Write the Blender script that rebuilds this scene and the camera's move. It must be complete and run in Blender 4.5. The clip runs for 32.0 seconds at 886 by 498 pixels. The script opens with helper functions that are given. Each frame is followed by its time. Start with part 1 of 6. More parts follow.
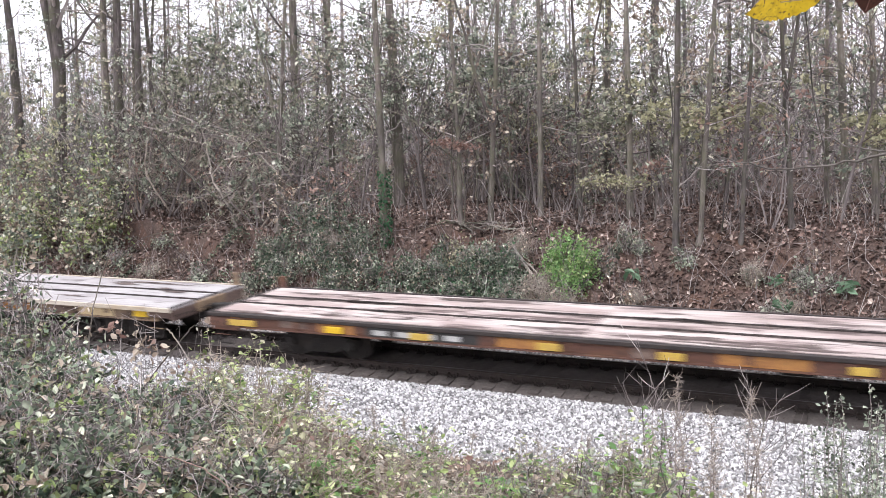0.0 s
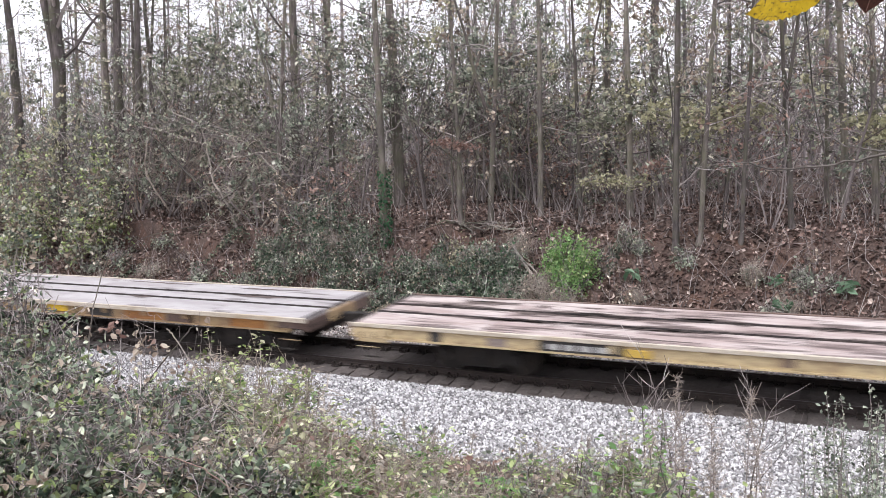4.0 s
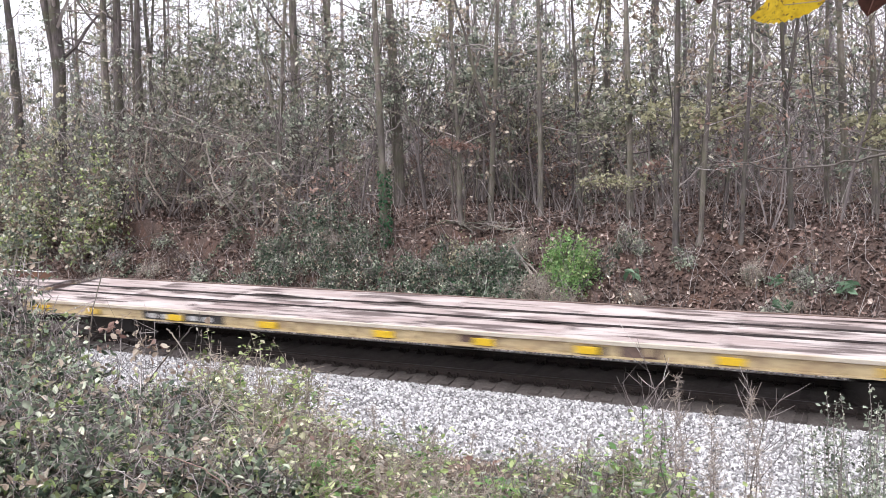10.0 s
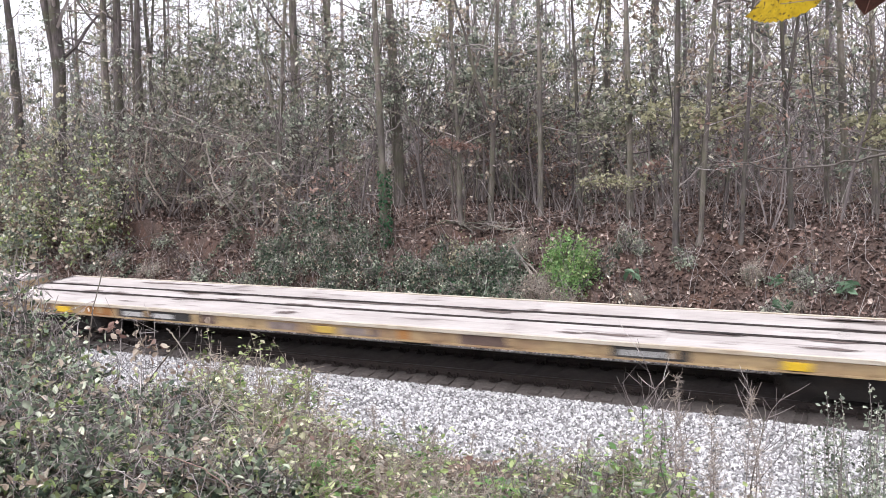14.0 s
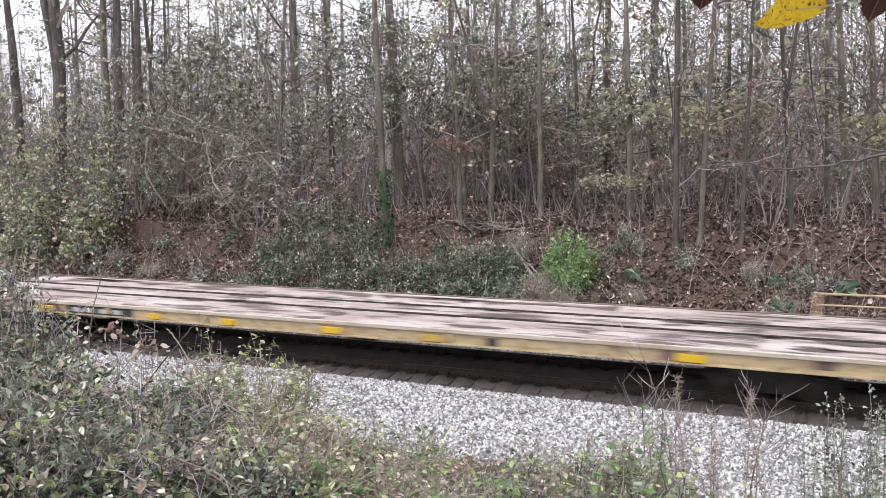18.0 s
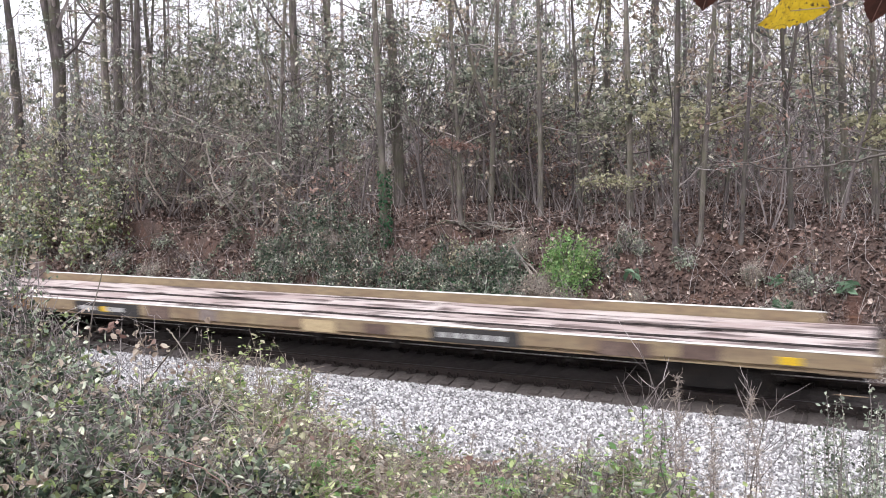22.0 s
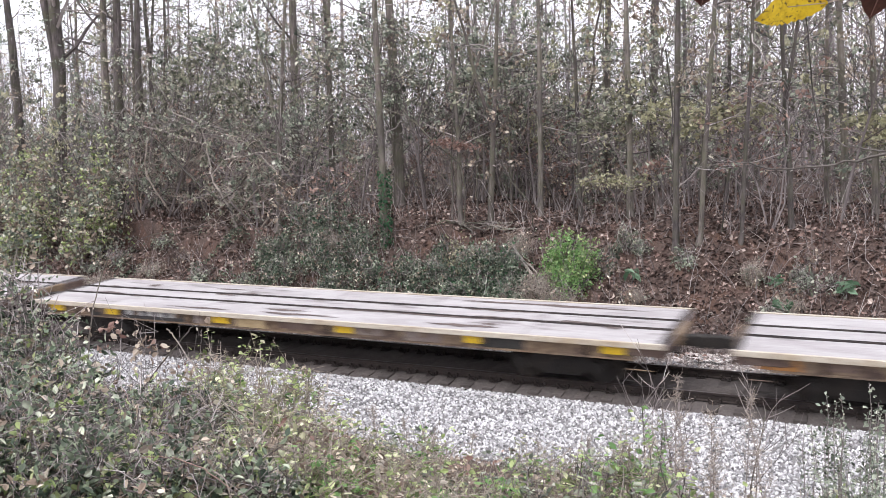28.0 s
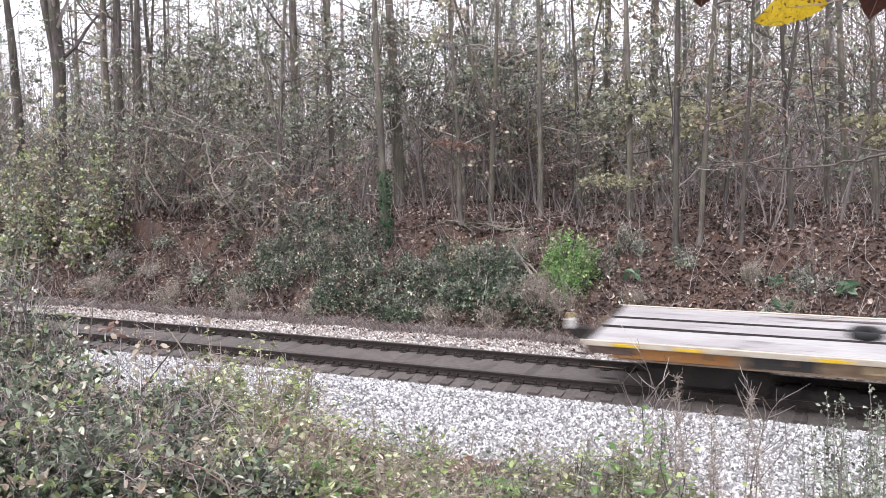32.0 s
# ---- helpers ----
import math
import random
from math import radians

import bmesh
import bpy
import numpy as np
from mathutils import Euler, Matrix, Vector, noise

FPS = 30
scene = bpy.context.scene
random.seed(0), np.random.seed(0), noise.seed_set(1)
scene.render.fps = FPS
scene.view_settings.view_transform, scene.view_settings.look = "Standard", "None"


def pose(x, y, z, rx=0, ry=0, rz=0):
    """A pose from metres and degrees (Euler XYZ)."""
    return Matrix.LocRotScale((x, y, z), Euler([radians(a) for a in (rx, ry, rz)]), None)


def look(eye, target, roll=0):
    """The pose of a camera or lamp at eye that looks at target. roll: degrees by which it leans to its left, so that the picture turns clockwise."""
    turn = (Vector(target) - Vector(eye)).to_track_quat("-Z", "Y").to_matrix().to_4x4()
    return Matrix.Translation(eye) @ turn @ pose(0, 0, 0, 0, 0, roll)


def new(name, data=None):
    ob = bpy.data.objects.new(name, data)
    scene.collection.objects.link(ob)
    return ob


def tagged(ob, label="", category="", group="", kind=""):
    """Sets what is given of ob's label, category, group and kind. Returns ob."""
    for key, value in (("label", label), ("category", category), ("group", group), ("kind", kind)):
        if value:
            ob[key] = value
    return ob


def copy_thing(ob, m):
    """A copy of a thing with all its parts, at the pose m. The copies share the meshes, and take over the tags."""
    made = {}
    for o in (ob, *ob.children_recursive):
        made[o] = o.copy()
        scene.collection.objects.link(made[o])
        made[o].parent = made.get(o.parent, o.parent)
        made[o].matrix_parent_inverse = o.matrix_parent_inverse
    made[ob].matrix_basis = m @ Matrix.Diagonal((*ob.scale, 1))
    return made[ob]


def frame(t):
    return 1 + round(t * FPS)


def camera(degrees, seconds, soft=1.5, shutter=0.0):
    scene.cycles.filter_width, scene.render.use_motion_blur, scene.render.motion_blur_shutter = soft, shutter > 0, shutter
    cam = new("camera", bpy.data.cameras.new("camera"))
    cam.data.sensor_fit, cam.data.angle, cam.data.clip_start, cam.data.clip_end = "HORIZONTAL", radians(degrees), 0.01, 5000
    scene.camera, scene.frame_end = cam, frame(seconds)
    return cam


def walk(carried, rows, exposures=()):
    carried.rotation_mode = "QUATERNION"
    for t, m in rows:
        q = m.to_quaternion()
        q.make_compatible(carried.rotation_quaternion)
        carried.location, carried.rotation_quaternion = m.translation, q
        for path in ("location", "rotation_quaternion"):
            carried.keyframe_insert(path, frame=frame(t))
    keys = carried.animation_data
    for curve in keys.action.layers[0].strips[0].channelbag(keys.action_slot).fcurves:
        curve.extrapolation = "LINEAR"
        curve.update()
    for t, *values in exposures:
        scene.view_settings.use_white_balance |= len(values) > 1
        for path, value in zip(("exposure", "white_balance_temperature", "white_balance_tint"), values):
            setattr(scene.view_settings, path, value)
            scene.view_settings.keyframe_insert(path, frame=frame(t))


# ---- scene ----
# Plan: x runs along the track (the train goes towards +x), y away from the camera, z up from the rail tops.

# ---- camera ----
cam = camera(54.46, 32.0, soft=0.6, shutter=0.55)
EYE, AIM = (9.239, -18.416, 4.122), (4.767, -9.502, 3.392)
walk(cam, [(0.0, look(EYE, AIM, -0.573)), (32.0, look(EYE, AIM, -0.573))], exposures=[(0.0, 0.08), (1.0, 0.09), (2.0, -0.04), (4.0, -0.14), (6.0, -0.22), (7.0, -0.19), (8.0, -0.08), (9.0, -0.03), (11.0, 0.04), (14.0, -0.02), (17.0, -0.19), (18.0, -0.19), (20.0, -0.10), (22.0, -0.07), (24.0, -0.10), (28.0, -0.08), (31.0, -0.06), (32.0, 0.02)])

# ---- world and light: an overcast late-autumn day ----
SUN_UP, SUN_TURN = radians(57), radians(200)
world = bpy.data.worlds.new("overcast_sky")
scene.world = world
world.use_nodes = True
wn = world.node_tree.nodes
wl = world.node_tree.links
sky = wn.new("ShaderNodeTexSky")
sky.sky_type = "NISHITA"
sky.sun_disc = False
sky.sun_elevation, sky.sun_rotation = SUN_UP, SUN_TURN
sky.dust_density = 4.0
pale = wn.new("ShaderNodeHueSaturation")
pale.inputs["Saturation"].default_value = 0.12
pale.inputs["Value"].default_value = 1.0
wl.new(sky.outputs[0], pale.inputs["Color"])
cloud = wn.new("ShaderNodeMix")
cloud.data_type = "RGBA"
cloud.inputs["Factor"].default_value = 0.6
cloud.inputs["B"].default_value = (11.0, 10.9, 12.2, 1)
wl.new(pale.outputs[0], cloud.inputs["A"])
wl.new(cloud.outputs["Result"], wn["Background"].inputs["Color"])
wn["Background"].inputs["Strength"].default_value = 0.218

sun = new("sun", bpy.data.lights.new("sun", "SUN"))
sun.data.energy, sun.data.angle, sun.data.color = 1.5, radians(30), (1.0, 0.98, 0.96)
sun.matrix_world = look((0, 0, 60), (math.sin(SUN_TURN) * -32.5, math.cos(SUN_TURN) * -32.5, 60 - 50), 0)

TILT = 6.1           # the curve's banking, far rail higher


# ---- materials ----
def node_mat(name, rough=0.8, metal=0.0):
    m = bpy.data.materials.new(name)
    m.use_nodes = True
    b = m.node_tree.nodes["Principled BSDF"]
    b.inputs["Roughness"].default_value, b.inputs["Metallic"].default_value = rough, metal
    return m, m.node_tree.nodes, m.node_tree.links, b


def ramp(nodes, stops):
    r = nodes.new("ShaderNodeValToRGB")
    e = r.color_ramp.elements
    while len(e) < len(stops):
        e.new(0.5)
    for k, (at, c) in zip(e, stops):
        k.position, k.color = at, (*c, 1)
    return r


def mixed(nodes, links, fac, a, b, blend="MIX"):
    m = nodes.new("ShaderNodeMix")
    m.data_type, m.blend_type = "RGBA", blend
    for key, v in (("Factor", fac), ("A", a), ("B", b)):
        sock = m.inputs[key] if key == "Factor" else [s for s in m.inputs if s.name == key and s.type == "RGBA"][0]
        if isinstance(v, (int, float)):
            sock.default_value = v
        elif isinstance(v, tuple):
            sock.default_value = (*v, 1)
        else:
            links.new(v, sock)
    return [s for s in m.outputs if s.type == "RGBA"][0]


def noise_tex(nodes, links, scale, detail=4.0, rough=0.6, stretch=None, coord="Object"):
    t = nodes.new("ShaderNodeTexNoise")
    t.inputs["Scale"].default_value, t.inputs["Detail"].default_value, t.inputs["Roughness"].default_value = scale, detail, rough
    co = nodes.new("ShaderNodeTexCoord")
    if stretch:
        mp = nodes.new("ShaderNodeMapping")
        mp.inputs["Scale"].default_value = stretch
        links.new(co.outputs[coord], mp.inputs[0])
        links.new(mp.outputs[0], t.inputs["Vector"])
    else:
        links.new(co.outputs[coord], t.inputs["Vector"])
    return t.outputs["Fac"]


def bump(nodes, links, b, height, strength=0.4, dist=0.02):
    n = nodes.new("ShaderNodeBump")
    n.inputs["Strength"].default_value, n.inputs["Distance"].default_value = strength, dist
    links.new(height, n.inputs["Height"])
    links.new(n.outputs[0], b.inputs["Normal"])


def worn_mat(name, base, wear, dirt, rough=0.7, metal=0.0, scale=2.0, amount=0.5, stretch=None, by_thing=0.0):
    """Paint, steel or wood with wear patches at one scale and dirt at another."""
    m, n, l, b = node_mat(name, rough, metal)
    big = noise_tex(n, l, scale, 5, 0.65, stretch)
    fine = noise_tex(n, l, scale * 9, 4, 0.6, stretch)
    r1 = ramp(n, [(amount - 0.06, (0, 0, 0)), (amount + 0.12, (1, 1, 1))])
    l.new(big, r1.inputs[0])
    c = mixed(n, l, r1.outputs[0], base, wear)
    r2 = ramp(n, [(0.42, (0, 0, 0)), (0.72, (0.8, 0.8, 0.8))])
    l.new(fine, r2.inputs[0])
    c = mixed(n, l, r2.outputs[0], c, dirt)
    if by_thing:
        info = n.new("ShaderNodeObjectInfo")
        hs = n.new("ShaderNodeHueSaturation")
        mr = n.new("ShaderNodeMapRange")
        mr.inputs["To Min"].default_value, mr.inputs["To Max"].default_value = 1 - by_thing, 1 + by_thing
        l.new(info.outputs["Random"], mr.inputs["Value"])
        l.new(mr.outputs[0], hs.inputs["Value"])
        l.new(c, hs.inputs["Color"])
        c = hs.outputs[0]
    l.new(c, b.inputs["Base Color"])
    bump(n, l, b, fine, 0.35, 0.01)
    return m


def island_mat(name, stops, rough=0.75, through_light=0.0, value_noise=0.0):
    """Leaves, stones or stems whose pieces differ one from another."""
    m, n, l, b = node_mat(name, rough)
    g = n.new("ShaderNodeNewGeometry")
    r = ramp(n, stops)
    l.new(g.outputs["Random Per Island"], r.inputs[0])
    c = r.outputs[0]
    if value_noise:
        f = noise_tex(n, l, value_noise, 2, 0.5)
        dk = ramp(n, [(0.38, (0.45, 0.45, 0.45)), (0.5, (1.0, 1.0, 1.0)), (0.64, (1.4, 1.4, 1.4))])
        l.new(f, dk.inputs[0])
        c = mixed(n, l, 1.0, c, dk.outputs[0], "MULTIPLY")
    l.new(c, b.inputs["Base Color"])
    b.inputs["Specular IOR Level"].default_value = 0.3
    if through_light:
        tr = n.new("ShaderNodeBsdfTranslucent")
        l.new(c, tr.inputs["Color"])
        ms = n.new("ShaderNodeMixShader")
        ms.inputs[0].default_value = through_light
        l.new(b.outputs[0], ms.inputs[1])
        l.new(tr.outputs[0], ms.inputs[2])
        l.new(ms.outputs[0], n["Material Output"].inputs["Surface"])
    return m


def bark_mat(name, dark, light, moss=(0.07, 0.08, 0.04)):
    m, n, l, b = node_mat(name, 0.9)
    long = noise_tex(n, l, 9.0, 6, 0.7, (1, 1, 0.16))
    r = ramp(n, [(0.35, dark), (0.65, light)])
    l.new(long, r.inputs[0])
    patch = noise_tex(n, l, 1.6, 5, 0.65)
    r2 = ramp(n, [(0.42, (0, 0, 0)), (0.60, (0.85, 0.85, 0.85))])
    l.new(patch, r2.inputs[0])
    tone = ramp(n, [(0.36, (0.6, 0.6, 0.6)), (0.62, (1.35, 1.33, 1.3))])
    l.new(noise_tex(n, l, 0.7, 3, 0.6, (1, 1, 0.5)), tone.inputs[0])
    c = mixed(n, l, r2.outputs[0], r.outputs[0], moss)
    l.new(mixed(n, l, 1.0, c, tone.outputs[0], "MULTIPLY"), b.inputs["Base Color"])
    bump(n, l, b, long, 0.7, 0.03)
    return m


def ground_mat():
    m, n, l, b = node_mat("forest_floor", 0.95)
    fine = noise_tex(n, l, 14.0, 6, 0.7)
    mid = noise_tex(n, l, 1.1, 4, 0.6)
    a = ramp(n, [(0.25, (0.03, 0.021, 0.018)), (0.5, (0.095, 0.064, 0.054)), (0.75, (0.19, 0.135, 0.115))])
    l.new(fine, a.inputs[0])
    s = ramp(n, [(0.50, (0, 0, 0)), (0.68, (0.8, 0.8, 0.8))])
    l.new(mid, s.inputs[0])
    c = mixed(n, l, s.outputs[0], a.outputs[0], (0.115, 0.062, 0.042))
    l.new(c, b.inputs["Base Color"])
    bump(n, l, b, fine, 0.8, 0.06)
    return m


M_GROUND = ground_mat()
M_BALLAST_BED = worn_mat("ballast_bed", (0.30, 0.29, 0.29), (0.16, 0.15, 0.15), (0.05, 0.05, 0.05), 0.95, 0, 6.0, 0.5)
M_STONE = island_mat("crushed_stone", [(0.0, (0.13, 0.125, 0.13)), (0.25, (0.38, 0.37, 0.38)), (0.6, (0.57, 0.56, 0.57)), (1.0, (0.82, 0.81, 0.82))], 0.9)
M_STONE_FAR = island_mat("dusty_stone", [(0.0, (0.14, 0.112, 0.102)), (0.4, (0.38, 0.33, 0.31)), (0.8, (0.62, 0.565, 0.54)), (1.0, (0.78, 0.74, 0.71))], 0.9)
M_GRIME = worn_mat("grimy_stone", (0.105, 0.089, 0.084), (0.14, 0.121, 0.115), (0.062, 0.052, 0.05), 0.95, 0, 8.0, 0.5)
M_TIE = worn_mat("creosoted_wood", (0.092, 0.077, 0.072), (0.125, 0.106, 0.10), (0.045, 0.038, 0.036), 0.9, 0, 3.0, 0.5, (0.6, 6, 6), 0.25)
M_RAIL = worn_mat("rusty_rail", (0.036, 0.027, 0.025), (0.058, 0.042, 0.037), (0.02, 0.016, 0.015), 0.75, 0.2, 5.0, 0.5)
M_RAIL_TOP = worn_mat("polished_rail_head", (0.16, 0.14, 0.14), (0.24, 0.22, 0.22), (0.10, 0.08, 0.08), 0.35, 0.85, 5.0, 0.5, (0.2, 1, 1))
M_DARK_STEEL = worn_mat("grimy_steel", (0.022, 0.019, 0.018), (0.045, 0.034, 0.028), (0.012, 0.011, 0.01), 0.8, 0.1, 3.0, 0.55)
M_TYRE = worn_mat("black_rubber", (0.015, 0.015, 0.016), (0.03, 0.03, 0.03), (0.01, 0.01, 0.01), 0.85, 0, 6.0, 0.6)
# real white on the marker and a stick; on the curbs, a painted sunlit edge
M_WHITE = worn_mat("white_paint_and_lit_edge", (0.75, 0.74, 0.72), (0.55, 0.52, 0.48), (0.4, 0.38, 0.35), 0.6, 0, 4.0, 0.62)
M_BLACK_PANEL = worn_mat("black_stencil_panel", (0.025, 0.025, 0.028), (0.05, 0.048, 0.046), (0.08, 0.07, 0.06), 0.7, 0, 3.0, 0.6)
M_MARK = worn_mat("faded_white_lettering", (0.55, 0.55, 0.55), (0.35, 0.34, 0.33), (0.25, 0.24, 0.23), 0.7, 0, 6.0, 0.55)
M_REFLECT = worn_mat("yellow_reflector", (0.75, 0.50, 0.02), (0.62, 0.40, 0.03), (0.45, 0.28, 0.05), 0.45, 0, 6.0, 0.62)
M_REFLECT_OLD = worn_mat("faded_reflector", (0.58, 0.40, 0.07), (0.48, 0.31, 0.08), (0.33, 0.21, 0.09), 0.55, 0, 6.0, 0.58)



def deck_mat(name, base, pale, dark, cover=0.5):
    """Worn deck boards: bleached fields, long dark smears of grime, fine scratches; each panel differs."""
    m, n, l, b = node_mat(name, 0.85)
    info = n.new("ShaderNodeObjectInfo")
    co = n.new("ShaderNodeTexCoord")
    shift = n.new("ShaderNodeVectorMath")
    shift.operation = "MULTIPLY_ADD"
    shift.inputs[1].default_value = (1, 1, 1)
    far = n.new("ShaderNodeVectorMath")
    far.operation = "SCALE"
    far.inputs[0].default_value = (17.0, 9.0, 0.0)
    l.new(info.outputs["Random"], far.inputs["Scale"])
    l.new(co.outputs["Object"], shift.inputs[0])
    l.new(far.outputs[0], shift.inputs[2])

    def field(scale, stretch, detail):
        mp = n.new("ShaderNodeMapping")
        mp.inputs["Scale"].default_value = stretch
        t = n.new("ShaderNodeTexNoise")
        t.inputs["Scale"].default_value, t.inputs["Detail"].default_value, t.inputs["Roughness"].default_value = scale, detail, 0.62
        l.new(shift.outputs[0], mp.inputs[0])
        l.new(mp.outputs[0], t.inputs["Vector"])
        return t.outputs["Fac"]

    r1 = ramp(n, [(0.42, base), (0.6, pale)])
    l.new(field(0.8, (0.5, 1.6, 1), 4), r1.inputs[0])
    r2 = ramp(n, [(cover, (0, 0, 0)), (cover + 0.1, (0.9, 0.9, 0.9))])
    l.new(field(1.1, (0.45, 2.6, 1), 5), r2.inputs[0])
    c = mixed(n, l, r2.outputs[0], r1.outputs[0], dark)
    fine = field(9.0, (0.25, 3, 1), 4)
    r3 = ramp(n, [(0.35, (0.86, 0.86, 0.86)), (0.65, (1.06, 1.06, 1.06))])
    l.new(fine, r3.inputs[0])
    l.new(mixed(n, l, 1.0, c, r3.outputs[0], "MULTIPLY"), b.inputs["Base Color"])
    bump(n, l, b, fine, 0.35, 0.01)
    return m


DECKS = {
    "grey": deck_mat("weathered_grey_deck", (0.335, 0.312, 0.317), (0.42, 0.40, 0.405), (0.15, 0.13, 0.13), 0.575),
    "pink": deck_mat("dusty_brown_deck", (0.36, 0.285, 0.27), (0.52, 0.455, 0.435), (0.08, 0.055, 0.052), 0.505),
    "pale": deck_mat("pale_bleached_deck", (0.46, 0.395, 0.37), (0.56, 0.50, 0.48), (0.12, 0.088, 0.082), 0.56),
    "drab": deck_mat("drab_deck", (0.40, 0.36, 0.345), (0.48, 0.44, 0.425), (0.16, 0.13, 0.125), 0.575),
}
SIDES = {
    "yellow": worn_mat("faded_yellow_paint", (0.42, 0.31, 0.17), (0.29, 0.18, 0.105), (0.19, 0.13, 0.09), 0.7, 0, 0.6, 0.54, (0.8, 1, 1.4)),
    "cream": worn_mat("cream_yellow_paint", (0.52, 0.42, 0.25), (0.40, 0.285, 0.16), (0.23, 0.16, 0.11), 0.7, 0, 0.8, 0.58, (0.7, 1, 1.6)),
    "brown": worn_mat("red_brown_paint", (0.12, 0.055, 0.038), (0.20, 0.10, 0.05), (0.06, 0.035, 0.03), 0.75, 0, 0.8, 0.58, (0.7, 1, 2)),
    "khaki": worn_mat("dull_khaki_paint", (0.33, 0.255, 0.155), (0.24, 0.165, 0.105), (0.15, 0.11, 0.085), 0.75, 0, 0.7, 0.52, (0.8, 1, 1.4)),
    "rust": worn_mat("rust_streaked_paint", (0.20, 0.135, 0.085), (0.085, 0.058, 0.05), (0.36, 0.27, 0.18), 0.8, 0, 0.7, 0.46, (0.9, 1, 1.2)),
}
M_PATCH = worn_mat("pale_primer_patch", (0.56, 0.45, 0.27), (0.44, 0.32, 0.17), (0.3, 0.2, 0.12), 0.7, 0, 1.5, 0.6)
M_EDGE = worn_mat("worn_cream_edge", (0.55, 0.50, 0.42), (0.42, 0.34, 0.24), (0.26, 0.20, 0.16), 0.75, 0, 1.6, 0.56, (0.6, 1, 1))
M_DULL = worn_mat("dull_brown_patch", (0.13, 0.085, 0.07), (0.21, 0.15, 0.125), (0.07, 0.05, 0.045), 0.8, 0, 1.6, 0.5)
M_LILAC = worn_mat("weathered_grey_patch", (0.30, 0.255, 0.235), (0.20, 0.155, 0.14), (0.14, 0.10, 0.09), 0.8, 0, 1.6, 0.5)
M_ORANGE = worn_mat("orange_rust_patch", (0.42, 0.20, 0.06), (0.30, 0.13, 0.05), (0.14, 0.07, 0.04), 0.8, 0, 2.0, 0.55)
M_GROOVE = worn_mat("dark_deck_channel", (0.035, 0.028, 0.028), (0.06, 0.045, 0.04), (0.02, 0.018, 0.018), 0.8, 0.1, 3.0, 0.5)
M_STAIN = worn_mat("oily_deck_stain", (0.10, 0.075, 0.07), (0.16, 0.12, 0.11), (0.06, 0.045, 0.04), 0.85, 0, 4.0, 0.5)

M_BARK_DARK = bark_mat("dark_bark", (0.04, 0.033, 0.033), (0.16, 0.135, 0.135), (0.075, 0.075, 0.05))
M_BARK_MID = bark_mat("grey_brown_bark", (0.065, 0.054, 0.052), (0.235, 0.20, 0.19), (0.12, 0.12, 0.08))
M_BARK_PALE = bark_mat("pale_grey_bark", (0.08, 0.069, 0.064), (0.31, 0.272, 0.255), (0.14, 0.135, 0.095))
M_TWIG_SIDE = bark_mat("grey_twig_bark", (0.05, 0.043, 0.04), (0.26, 0.235, 0.22), (0.1, 0.09, 0.08))
M_POLE = bark_mat("bleached_wood", (0.16, 0.14, 0.125), (0.52, 0.47, 0.43), (0.3, 0.27, 0.24))
M_TWIG = island_mat("bare_twigs", [(0.0, (0.055, 0.047, 0.046)), (0.45, (0.19, 0.164, 0.16)), (0.8, (0.37, 0.327, 0.318)), (1.0, (0.6, 0.55, 0.53))], 0.9)
M_TWIG_PALE = island_mat("pale_dead_twigs", [(0.0, (0.175, 0.144, 0.125)), (0.5, (0.325, 0.275, 0.237)), (1.0, (0.500, 0.438, 0.388))], 0.9)
# far stems: haze and sky glints are put into these pale greys
M_HAZY_WOOD = island_mat("hazy_far_stems", [(0.0, (0.085, 0.075, 0.078)), (0.45, (0.27, 0.24, 0.243)), (0.85, (0.5, 0.46, 0.46)), (1.0, (0.7, 0.66, 0.65))], 0.95)
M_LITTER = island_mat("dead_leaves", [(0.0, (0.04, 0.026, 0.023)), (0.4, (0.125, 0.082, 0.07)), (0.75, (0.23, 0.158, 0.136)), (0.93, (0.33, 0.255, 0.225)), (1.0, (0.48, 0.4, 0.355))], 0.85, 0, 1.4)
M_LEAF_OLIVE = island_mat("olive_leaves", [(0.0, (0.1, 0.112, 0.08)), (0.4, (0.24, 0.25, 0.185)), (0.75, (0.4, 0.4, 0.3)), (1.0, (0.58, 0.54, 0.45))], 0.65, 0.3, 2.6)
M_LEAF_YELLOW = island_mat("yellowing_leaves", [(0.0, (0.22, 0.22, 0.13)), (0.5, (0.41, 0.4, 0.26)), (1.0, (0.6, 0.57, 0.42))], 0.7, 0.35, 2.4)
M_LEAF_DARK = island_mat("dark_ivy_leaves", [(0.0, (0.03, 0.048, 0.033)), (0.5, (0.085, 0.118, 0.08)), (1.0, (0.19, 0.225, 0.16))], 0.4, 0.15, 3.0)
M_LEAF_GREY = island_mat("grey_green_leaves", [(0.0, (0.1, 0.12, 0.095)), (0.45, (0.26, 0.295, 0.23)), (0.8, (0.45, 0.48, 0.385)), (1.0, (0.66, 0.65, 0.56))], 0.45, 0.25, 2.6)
M_LEAF_BRIGHT = island_mat("fresh_green_leaves", [(0.0, (0.1, 0.2, 0.07)), (0.5, (0.24, 0.41, 0.15)), (1.0, (0.46, 0.63, 0.3))], 0.6, 0.4)
M_LEAF_RED = island_mat("red_brown_leaves", [(0.0, (0.19, 0.105, 0.088)), (0.5, (0.34, 0.225, 0.19)), (1.0, (0.5, 0.37, 0.31))], 0.75, 0.3)
